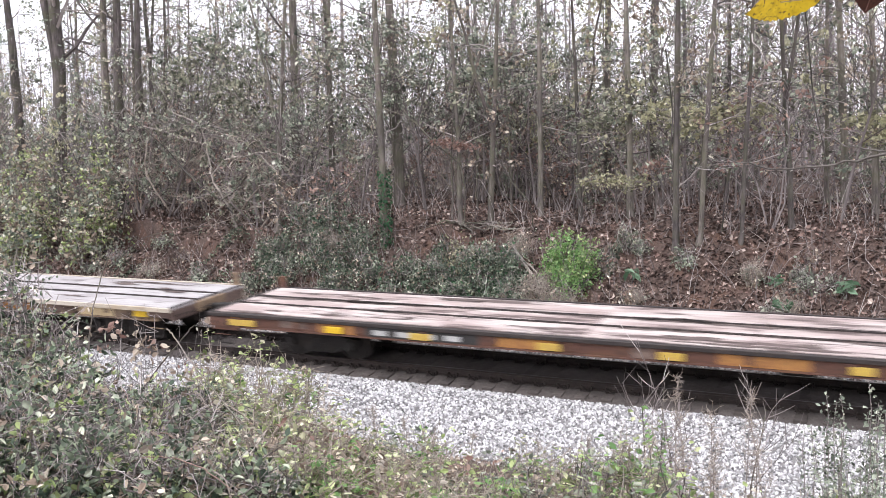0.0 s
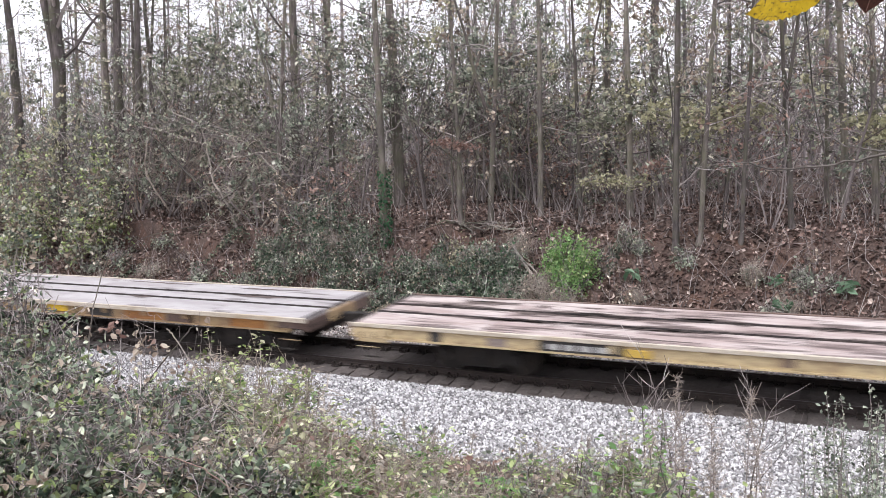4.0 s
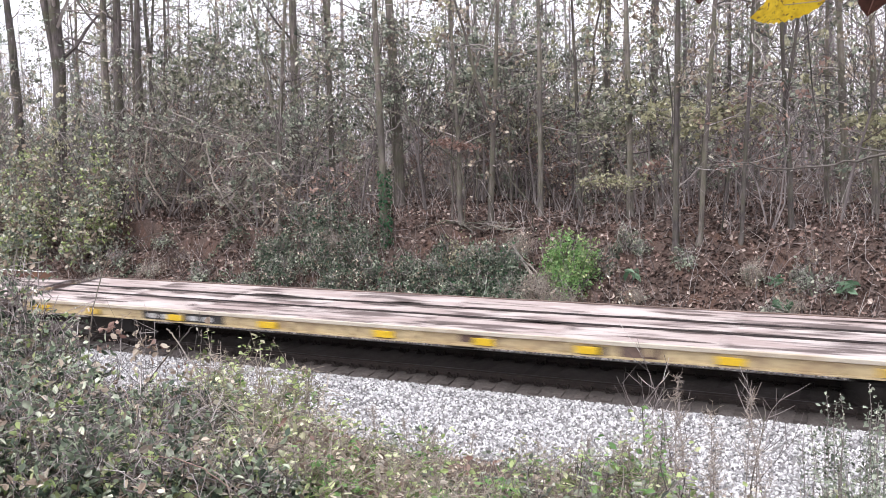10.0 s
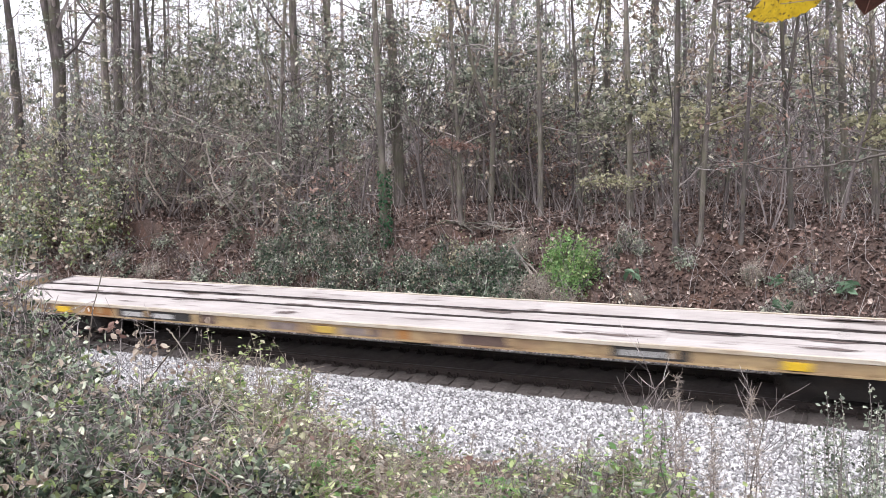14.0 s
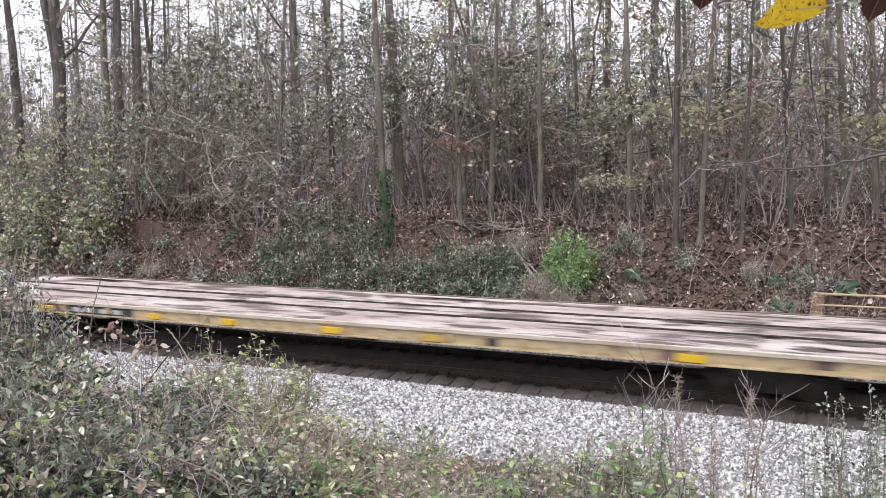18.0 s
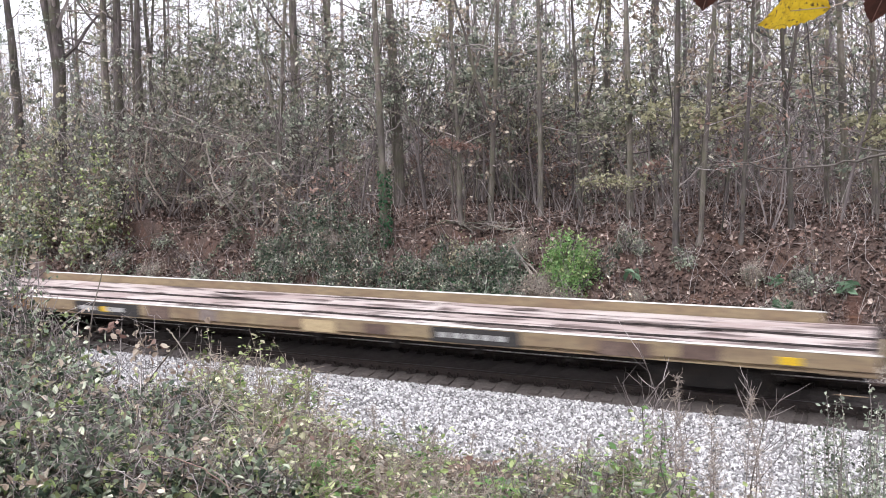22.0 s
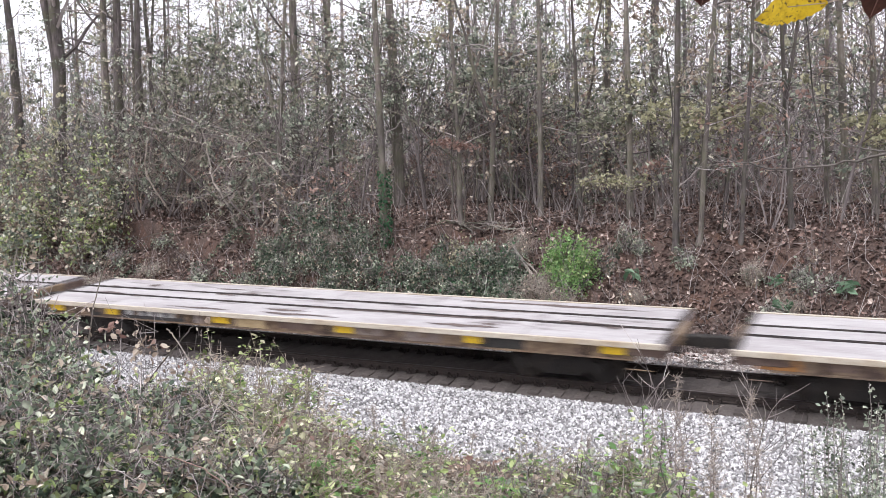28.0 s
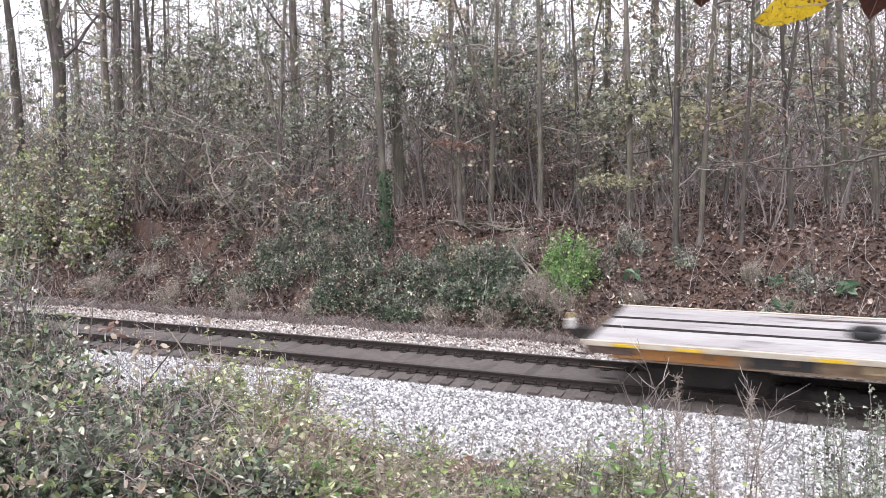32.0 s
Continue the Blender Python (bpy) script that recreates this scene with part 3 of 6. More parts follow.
def flatcar(name, u, size, deck, side, label, marks=(), panels=(), patches=(), curb=None, stains=6, seed=0, top=1.14):
    """A flat car whose middle lies u metres along the train. Marks, panels and patches count metres from the car's rear end."""
    rs = random.Random(seed)
    L = (SHORT if size == "short" else LONG) - GAP
    h, W = L / 2, 3.08
    car = tagged(new(name), label, "flat car", "cars of the train")
    TRAIN.append((car, u))
    D, S = DECKS[deck], SIDES[side]
    rec = 0.10 if size == "short" else 0.0      # the short cars' sills stand back under the deck's lip
    near = 0.25 if side == "brown" else 0.115
    depth = 0.06 if curb else 0.29 if size == "short" else 0.24
    # deck boards in three strips with dark channels between them
    cuts = (-W / 2 + near, -0.43, -0.34, 0.34, 0.43, W / 2 - 0.115)
    for a, b in ((0, 1), (2, 3), (4, 5)):
        n = 6 if size == "short" else 8
        for k in range(n):
            x0, x1 = -h + k * L / n, -h + (k + 1) * L / n
            part("deck_panel", boxes((x0 + 0.008, x1 - 0.008, cuts[a], cuts[b], top - 0.06, top + rs.uniform(-0.006, 0.004)), bevel=0.004), D, car)
    if side == "brown":
        part("edge_channel", boxes((-h + 0.03, h - 0.03, -W / 2 + 0.072, -W / 2 + near - 0.006, top - 0.06, top - 0.02)), M_GROOVE, car, "dark grimy channel along the deck's edge")
    for y in (-0.385, 0.385):
        ch = part("deck_channel", boxes((-h + 0.03, h - 0.03, y - 0.027, y + 0.027, top - 0.06, top - 0.03)), M_GROOVE, car)
        for d in (-0.0355, 0.0355):
            part("channel_lip", boxes((-h + 0.03, h - 0.03, y + d - 0.0075, y + d + 0.0075, top - 0.06, top + 0.022)), M_GROOVE, ch)
    part("underframe", boxes((-h + 0.4, h - 0.4, -1.3, 1.3, top - 0.14, top - 0.08), (-h + 0.2, h - 0.2, -0.35, 0.35, top - 0.62, top - 0.14), *[(x - 0.05, x + 0.05, -1.38, 1.38, top - 0.40, top - 0.14) for x in np.linspace(-h + 1.6, h - 1.6, 8 if size == "short" else 12)]), M_DARK_STEEL, car)
    for s in (-1, 1):
        y = s * W / 2
        o, i = sorted((y - s * 0.07, y))
        part("edge_rail", boxes((-h, h, o, i, top - (0.105 if rec else 0.075), top + 0.012), bevel=0.008), M_GROOVE if side == "brown" else M_DULL if s > 0 and deck == "pink" else M_EDGE if side in ("yellow", "cream", "khaki") or size == "short" else S, car)
        o, i = sorted((y - s * (0.14 + rec), y - s * (0.06 + rec)))
        cut = 0.6 if rec else 0.35
        bm = boxes((-h + cut, h - cut, o, i, top - 0.09 - depth, top - 0.09))
        o2, i2 = sorted((y - s * (0.22 + rec), y - s * (0.015 + rec)))
        box(bm, -h + cut, h - cut, o2, i2, top - 0.09 - depth - 0.02, top - 0.09 - depth + 0.012)
        sill = part("side_sill", bm, S, car)
        for x in np.linspace(-h + 1.0, h - 1.0, 12 if size == "short" else 15):
            oo, ii = sorted((y - s * (0.06 + rec), y - s * rec))
            part("stake_pocket", boxes((x - 0.06, x + 0.07, oo, ii, top - (0.15 if curb else 0.26), top - 0.092), bevel=0.012), S, sill)
        if curb:
            o, i = sorted((y - s * 0.08, y + s * 0.012))
            ce = 0.05 if s < 0 else 1.1
            part("side_curb", boxes((-h + ce, h - ce, o, i, top - 0.08, top + 0.22), bevel=0.01), S if s < 0 else SIDES[curb], car)
            # thin white strip: the sunlit top edge of the curb, put in as colour
            part("curb_cap", boxes((-h + ce, h - ce, o - 0.006, i + 0.006, top + 0.221, top + 0.233), bevel=0.004), M_WHITE, car)
    for e in (-1, 1):
        x0, x1 = sorted((e * h, e * (h - 0.12)))
        part("end_sill", boxes((x0, x1, -W / 2 + 0.12, W / 2 - 0.12, top - 0.36, top - 0.062), bevel=0.02), S if deck in ("drab", "pale") else M_DULL, car)
        xa, xb = sorted((e * (h - 0.015), e * (h - 0.13)))
        part("end_strip", boxes((xa, xb, -W / 2 + 0.09, W / 2 - 0.09, top - 0.03, top + 0.014), bevel=0.004), M_GROOVE, car, "dark steel strip across the deck's end")
        part("coupler", COUPLER_ME, None, car, at=Matrix.Translation((e * (h + 0.28), 0, 0)) @ Matrix.Rotation(0 if e > 0 else math.pi, 4, "Z"))
        part("brake_hose", tubes([(np.array([(e * (h - 0.05), -0.35, 0.72), (e * (h + 0.15), -0.36, 0.58), (e * (h + 0.4), -0.34, 0.46), (e * (h + 0.62), -0.3, 0.5)]), 0.022, 0.022)], 6), M_TYRE, car)
        part("grab_iron", tubes([(np.array([(e * (h - 0.25), -W / 2 + 0.03, top - 0.55), (e * (h - 0.25), -W / 2 - 0.05, top - 0.52), (e * (h - 0.7), -W / 2 - 0.05, top - 0.52), (e * (h - 0.7), -W / 2 + 0.03, top - 0.55)]), 0.012, 0.012)], 5), S, car)
        part("uncoupling_lever", tubes([(np.array([(e * (h + 0.03), -W / 2 + 0.15, top - 0.22), (e * (h + 0.06), -0.5, top - 0.24), (e * (h + 0.3), -0.12, 0.98)]), 0.014, 0.014)], 5), M_DARK_STEEL, car)
        part("draft_gear", boxes((min(e * (h - 0.5), e * (h + 0.02)), max(e * (h - 0.5), e * (h + 0.02)), -0.28, 0.28, 0.62, top - 0.14), bevel=0.02), M_DARK_STEEL, car)
        part("buffer_plate", boxes((min(e * h, e * (h + 0.10)), max(e * h, e * (h + 0.10)), -0.55, 0.55, top - 0.30, top - 0.02), bevel=0.02), S, car)
        for s in (-1, 1):
            ya, yb = sorted((s * (W / 2 - 0.16 - rec), s * (W / 2 - 0.025 - rec)))
            xa, xb = sorted((e * (h - 0.95), e * (h - 0.14)))
            cb = part("corner_casting", boxes((xa, xb, ya, yb, top - (0.20 if curb else 0.30 if rec else 0.44), top - 0.108), (min(e * h, e * (h - 0.16)), max(e * h, e * (h - 0.16)), ya, yb, top - (0.20 if curb else 0.34), top - 0.108), bevel=0.02), M_DULL if rec else S if rs.random() < 0.5 else M_PATCH, car, "deep end of the side sill")
            for dx in (0.3, 0.62):
                yo = s * (W / 2 - 0.012)
                part("roping_hook", tubes([(np.array([(e * (h - dx), yo - s * 0.03, top - 0.2), (e * (h - dx), yo + s * 0.025, top - 0.24), (e * (h - dx - 0.03), yo + s * 0.02, top - 0.33)]), 0.018, 0.012)], 6), M_DARK_STEEL, cb)
        step = bmesh.new()
        box(step, min(e * (h - 0.75), e * (h - 0.35)), max(e * (h - 0.75), e * (h - 0.35)), -W / 2 + 0.01, -W / 2 + 0.05, 0.35, 0.38)
        for q in (0.35, 0.75):
            box(step, e * (h - q) - 0.015, e * (h - q) + 0.015, -W / 2 + 0.015, -W / 2 + 0.04, 0.36, top - 0.5)
        part("step", step, M_DARK_STEEL, car)
        truck(car, e * (h - (2.3 if size == "short" else 3.1)))
    part("brake_cylinder", cyl(cyl(bmesh.new(), 0.16, 0.7, Matrix.Translation((0.8, -0.75, 0.66)) @ Matrix.Rotation(radians(90), 4, "Y"), 14), 0.06, 0.5, Matrix.Translation((1.3, -0.75, 0.66)) @ Matrix.Rotation(radians(90), 4, "Y"), 8), M_DARK_STEEL, car)
    ys = -W / 2 - (0.066 if curb else 0.0)
    zl, zh = top - 0.07 - depth, top + (0.20 if curb else -0.094)
    lift = 0.24 if curb else 0.0
    for x, w, hh, dz in marks:
        back = (0.05 if curb else 0) + (rec if dz > 0 else 0)
        part("reflector", boxes((x - h, x - h + w, ys - 0.006 + back, ys + 0.05 + back, lift + top - 0.07 - dz - hh, lift + top - 0.07 - dz), bevel=0.003), M_REFLECT if size == "short" or rs.random() < 0.6 else M_REFLECT_OLD, car, "yellow reflective strip")
    busy = [(q[0], q[0] + q[1]) for q in (*panels, *patches)]
    for x, w in patches:
        part("paint_patch", boxes((x - h, x - h + w, ys + 0.052 + rec, ys + 0.07 + rec, zl, zh - 0.3 * rec)), M_PATCH if rs.random() < 0.55 else M_ORANGE, car, "faded repainted stretch of the sill")
    for k in range(22 if side == "rust" else 15):
        x, w = rs.uniform(0.7, L - 2.2), rs.uniform(0.2, 1.4)
        if any(x < b + 0.05 and x + w > a - 0.05 for a, b in busy):
            continue
        busy.append((x, x + w))
        part("paint_patch", boxes((x - h, x - h + w, ys + 0.053 + rec, ys + 0.07 + rec, zl + rs.choice((0, 0, 0.05)), zh - 0.3 * rec - rs.choice((0, 0, 0.04)))), rs.choice((M_DULL, M_DULL, M_LILAC, M_ORANGE, M_PATCH, M_BLACK_PANEL)), car, "worn discoloured stretch of the sill")
    for x, w, nb in panels:
        pn = part("stencil_panel", boxes((x - h, x - h + w, ys + 0.045 + rec, ys + 0.07 + rec, zl, zh - 0.3 * rec)), M_BLACK_PANEL, car, "black panel with worn lettering")
        for k in range(nb):
            bx = x - h + 0.2 + k * (w - 0.4) / nb
            part("lettering_bar", boxes((bx, bx + (w - 0.4) / nb * 0.62, ys + 0.040 + rec, ys + 0.048 + rec, lift + top - 0.27, lift + top - 0.15)), M_MARK, pn)
    for k in range(stains * 3):
        x, y = rs.uniform(-h + 1, h - 1), rs.choice((-0.40, -0.40, 0.40, 0.40, 0.40, -1.0, 1.0)) + rs.uniform(-0.16, 0.16)
        n = 18
        a0, b0 = rs.uniform(0.12, 0.95), rs.uniform(0.05, 0.20)
        if k % 3 == 0:
            a0, b0, y = rs.uniform(0.9, 2.2), rs.uniform(0.05, 0.12), rs.choice((-0.42, 0.42, 0.35, -0.35, 1.15, -1.15)) + rs.uniform(-0.08, 0.08)
            x = max(-h + 3.3, min(h - 3.3, x))
        ring = [(x + a0 * math.cos(t * math.tau / n) * rs.uniform(0.3, 1.4), y + b0 * math.sin(t * math.tau / n) * rs.uniform(0.3, 1.4), top + 0.009) for t in range(n)]
        part("deck_stain", (ring, [tuple(range(n))]), M_STAIN, car, "dark oily grime on the deck")
    return car, h


MID = 3.349


def next_car(name, size, *args, **kw):
    global MID
    step = SHORT if size == "short" else LONG
    out = flatcar(name, MID + step / 2, size, *args, **kw)
    MID += step
    return out


def plates(*spots, height=0.15, drop=0.07):
    """Yellow reflector plates: (metres from the car's rear end, length)."""
    return [(x, w, height, drop) for x, w in spots]


LAST, LAST_H = next_car("flat_car", "short", "grey", "rust", "last short flat car, weathered grey deck, rusty sills",
                        plates((0.6, 0.52), (1.85, 0.49), (4.33, 0.63), (7.43, 0.4), (10.13, 0.46), (13.4, 0.45), height=0.06, drop=-0.04), patches=[(0.52, 2.4), (16.9, 0.8)], seed=1, stains=3)
next_car("flat_car", "short", "grey", "rust", "short flat car, weathered grey deck, dark rusty sills", plates((15.9, 0.5)), patches=[(8.43, 0.96), (11.98, 0.88), (13.84, 1.18)], seed=2, stains=4)
next_car("flat_car", "short", "grey", "rust", "short grey-decked flat car with bright yellow reflector plates", plates((0.62, 0.5), (2.81, 0.45), (6.61, 0.5), (10.36, 0.47), (13.72, 0.41), (16.81, 0.47), height=0.15), [(3.34, 2.28, 5)], seed=3, stains=7)
next_car("flat_car", "short", "grey", "rust", "short flat car, weathered grey deck, orange-brown sills", plates((2.91, 0.38), (15.8, 0.4)), patches=[(0.4, 0.8), (3.4, 1.1), (8.8, 2.2)], seed=4, stains=4)
next_car("flat_car", "short", "grey", "rust", "short flat car, grey deck, cream and rust sills", plates((9.66, 0.3), (12.28, 0.41), (14.44, 0.42), (16.75, 0.42), height=0.14), patches=[(5.5, 2.0), (15.4, 0.9)], seed=5, stains=8)
next_car("flat_car", "short", "grey", "rust", "short flat car, grey deck, worn brown sills", plates((13.66, 0.46), (17.1, 0.4), height=0.13), patches=[(0.5, 0.9), (8.49, 1.29), (12.65, 0.72)], seed=6, stains=8)
next_car("flat_car", "long", "pink", "khaki", "long dull yellow flat car with raised curbs, dirty deck", plates((7.16, 0.36), (24.6, 0.4)), [(6.17, 2.44, 2), (17.38, 2.12, 5)], seed=7, curb="khaki", stains=16, top=1.0)
next_car("flat_car", "long", "pink", "yellow", "long flat car with orange-yellow sills and brownish deck", plates((0.4, 0.57), (5.73, 0.55), (15.9, 0.4)), [(4.78, 0.96, 2), (6.58, 0.89, 2)], seed=8, stains=12)
next_car("flat_car", "long", "pink", "cream", "long flat car with faded yellow sills and an end railing", plates((0.5, 0.6), (3.35, 0.73), (7.72, 0.45), (10.25, 0.4), (13.28, 0.52), (16.0, 0.46), (21.57, 0.55), (25.3, 0.49)), [(4.61, 2.49, 4)], seed=9, stains=14)
next_car("flat_car", "long", "pale", "yellow", "long flat car with a pale bleached deck and yellow sills", plates((0.4, 0.65), (22.5, 0.5)), [(4.55, 2.88, 3)], seed=10, stains=10)
next_car("flat_car", "long", "drab", "yellow", "long yellow flat car with a drab even deck", plates((2.77, 0.53), (11.64, 0.53), (22.08, 0.48), (25.4, 0.46)), [(5.14, 2.59, 2), (18.83, 1.55, 5)], seed=11, stains=14)
next_car("flat_car", "long", "pink", "yellow", "long yellow flat car with raised red-brown side curbs", plates((7.74, 0.35), (11.01, 0.47), (15.37, 0.46), (18.14, 0.7), (21.19, 0.48), (22.93, 0.5), (25.3, 0.44)), [(5.24, 2.43, 4)], seed=12, curb="brown", stains=12, top=1.0)
next_car("flat_car", "long", "pink", "cream", "long flat car with pale yellow sills and a patchy deck", plates((0.5, 0.73), (2.72, 0.5), (5.73, 0.52), (8.71, 0.57), (12.03, 0.53), (14.56, 0.47), (16.86, 0.49), (19.66, 0.51), (22.4, 0.44), (25.2, 0.54)), [(4.82, 2.76, 5)], seed=13, stains=14)
next_car("flat_car", "long", "pink", "brown", "long red-brown flat car with pale repainted stretches", plates((1.01, 0.53), (7.91, 0.84), (11.18, 0.5), (16.4, 0.4)), [(20.15, 1.0, 3)], seed=14, stains=10, patches=[(11.8, 2.0), (17.87, 2.2), (21.4, 1.2), (23.53, 0.77)])
next_car("flat_car", "short", "grey", "rust", "short flat car, whitish grey deck, dark rusty sills", plates((0.4, 0.6), (2.85, 0.35), (17.0, 0.5), height=0.16), [(4.11, 0.67, 2), (5.31, 0.83, 3)], seed=15, patches=[(11.21, 1.06), (8.59, 1.68)], stains=5)
next_car("flat_car", "short", "grey", "yellow", "short flat car, grey deck, faded yellow sills", plates((0.4, 0.6), (2.26, 0.39), (9.0, 0.8), height=0.16), seed=16, patches=[(3.2, 2.0), (12.0, 1.4)], stains=5)
next_car("flat_car", "long", "pink", "cream", "long flat car with cream-yellow sills and stained deck", plates((6.49, 0.5), (11.96, 0.5), (16.12, 0.39), (18.78, 0.43), (22.19, 0.5), (25.2, 0.5)), [(4.64, 1.8, 4)], seed=17, stains=18, patches=[(12.7, 0.75)])
next_car("flat_car", "short", "grey", "rust", "short flat car, whitish grey deck, rust-streaked yellow sills", plates((16.7, 0.47)), seed=18, patches=[(4.0, 1.4), (11.09, 1.52), (14.58, 1.31)], stains=8)
next_car("flat_car", "long", "pink", "brown", "long red-brown flat car with yellow reflector plates", plates((0.7, 0.81), (3.61, 0.48), (5.9, 0.5), (8.93, 0.5), (11.46, 0.49), (14.87, 0.4), (19.0, 0.45), (23.0, 0.45)), [(4.71, 2.86, 4)], seed=19, stains=14, patches=[(12.58, 1.64)])


# ---- sleepers ----
def sleeper_mesh(seed):
    rs = random.Random(seed)
    bm = boxes((-0.12, 0.12, -1.3, 1.3, -0.36, -0.185), bevel=0.012)
    bmesh.ops.subdivide_edges(bm, edges=[e for e in bm.edges if abs(e.verts[0].co.y - e.verts[1].co.y) > 1], cuts=7)
    for v in bm.verts:
        v.co += Vector((rs.uniform(-0.008, 0.008), 0, rs.uniform(-0.008, 0.004)))
    me = bpy.data.meshes.new("sleeper")
    bm.to_mesh(me)
    bm.free()
    me.materials.append(M_TIE)
    return me


def tie_plate_mesh():
    bm = boxes((-0.10, 0.10, -0.18, 0.18, -0.186, -0.165), bevel=0.004)
    for x, y in ((-0.06, -0.10), (0.06, -0.10), (-0.05, 0.10), (0.06, 0.105), (0.0, -0.15)):
        box(bm, x - 0.012, x + 0.012, y - 0.018, y + 0.018, -0.17, -0.128)
    for s in (-1, 1):
        box(bm, s * 0.11 - 0.02, s * 0.11 + 0.02, -0.09, 0.09, -0.19, -0.10)
    me = bpy.data.meshes.new("tie_plate")
    bm.to_mesh(me)
    bm.free()
    me.materials.append(M_RAIL)
    return me


SLEEPERS, PLATE = [sleeper_mesh(k) for k in range(6)], tie_plate_mesh()
PITCH = 0.532
rt = random.Random(5)
rest = []
for k in range(int((XB - XA) / PITCH)):
    x = XA + (k + 0.62) * PITCH
    if -36 < x < 40:
        m = BANK @ pose(x + rt.uniform(-0.02, 0.02), rt.uniform(-0.03, 0.03), rt.uniform(-0.006, 0.004), 0, 0, rt.uniform(-0.6, 0.6))
        ti = part("sleeper", SLEEPERS[k % 6], None, bed, at=m)
        if -24 < x < 12:
            for sd in (-1, 1):
                part("tie_plate", PLATE, None, ti, at=(0, sd * 0.752, 0))
    else:
        rest.append(x)
cube = np.array([(-.12, -1.3, -.36), (.12, -1.3, -.36), (.12, 1.3, -.36), (-.12, 1.3, -.36), (-.12, -1.3, -.185), (.12, -1.3, -.185), (.12, 1.3, -.185), (-.12, 1.3, -.185)])
cf = np.array([(0, 3, 2, 1), (4, 5, 6, 7), (0, 1, 5, 4), (1, 2, 6, 5), (2, 3, 7, 6), (3, 0, 4, 7)])
tagged(part("far_sleepers", ((cube[None] + np.stack([rest, np.zeros(len(rest)), np.zeros(len(rest))], 1)[:, None]).reshape(-1, 3), (np.arange(len(rest))[:, None, None] * 8 + cf).reshape(-1, 4)), M_TIE, at=BANK), "dark creosoted sleepers further along the line", "sleepers", kind="stuff")
debris = part("rail_offcut", boxes((-0.32, 0.32, -0.05, 0.05, 0.0, 0.09), (-0.2, 0.0, -0.14, -0.02, 0.0, 0.07), bevel=0.015), M_RAIL, at=pose(-6.35, 3.3, -0.42, 8, 0, 10))
tagged(debris, "rusty piece of track iron on the ballast", "scrap iron")


# ---- trees ----
def tree(x, y, diam, lean, bark, height, seed, name="tree", label="", low=7.5, limbs=8, fork=0.0, leaf=None, lean_y=0.0, n_leaf=420):
    rs = np.random.default_rng(seed)
    z0 = float(ground_z(x, y)) - 0.15
    root = tagged(new(name), label, "tree", "trees of the wood")
    root.matrix_basis = Matrix.Translation((x, y, z0))
    n = 14
    t = np.linspace(0, 1, n)
    wob = np.cumsum(rs.normal(size=(n, 2)) * diam * 0.10, axis=0) * np.minimum(t * 4, 1)[:, None]
    wob *= 0.6
    pts = np.stack([lean * t * height + wob[:, 0], lean_y * t * height + wob[:, 1], t * height], 1)
    rad = diam * 0.45 * (1 - 0.72 * t ** 1.2) * (1 + rs.normal(size=n) * 0.05)
    rad[0] *= 1.45
    rad[1] *= 1.04
    pts[1, 2] = 0.45
    lines = [(pts, 0, rad)]
    if fork:
        k = 4
        side = np.array([fork, rs.uniform(-0.3, 0.3), 1.0])
        q = pts[k] + np.linspace(0, 1, 8)[:, None] * side * (height - pts[k, 2])
        q[1:] += np.cumsum(rs.normal(size=(7, 3)) * 0.07, axis=0)
        lines.append((q, rad[k] * 0.75, rad[k] * 0.2))
    smooth(part("trunk", tubes(lines, 10), bark, root))
    br, ends = [], []
    for k in range(limbs):
        f = rs.uniform(low / height, 0.97)
        p = np.array([np.interp(f, t, pts[:, c]) for c in range(3)])
        a = rs.uniform(0, 2 * np.pi)
        up = rs.uniform(0.1, 0.8)
        ln = (1.2 - f) * height * rs.uniform(0.2, 0.34)
        l2, e2 = grow(rs, p, (math.cos(a), math.sin(a), up), ln, max(0.012, diam * 0.17 * (1.1 - f)), 2, (4, 3), 0.6, 0.12, 0.16, 4)
        br += l2
        ends.append(e2)
    # a few dead stubs and thin shoots lower on the trunk
    tufts = []
    for k in range(16):
        f = rs.uniform(0.12, 0.6)
        p = np.array([np.interp(f, t, pts[:, c]) for c in range(3)])
        a = rs.uniform(0, 2 * np.pi)
        l2, e2 = grow(rs, p, (math.cos(a), math.sin(a), rs.uniform(-0.1, 0.5)), rs.uniform(0.6, 2.2), 0.020, 1, (5,), 0.6, 0.0, 0.22, 4)
        br += l2
        tufts.append(e2)
    tf = np.concatenate(tufts)
    shoots = leaves(clumped(tf, 190, 5, 0.10, rs), 0.12, rs)
    tagged(part("side_growth", shoots, M_LEAF_GREY if seed % 2 else M_LEAF_TAN, root), kind="stuff")
    tagged(part("branchwork", tubes(br, 4), M_TWIG, root), kind="stuff")
    e = np.concatenate(ends)
    if len(e) and leaf is not None:
        q = clumped(e, n_leaf, 7, 0.16, rs)
        tagged(part("crown", leaves(q, 0.14, rs, spread=0.6), leaf, root), kind="stuff")
    return root


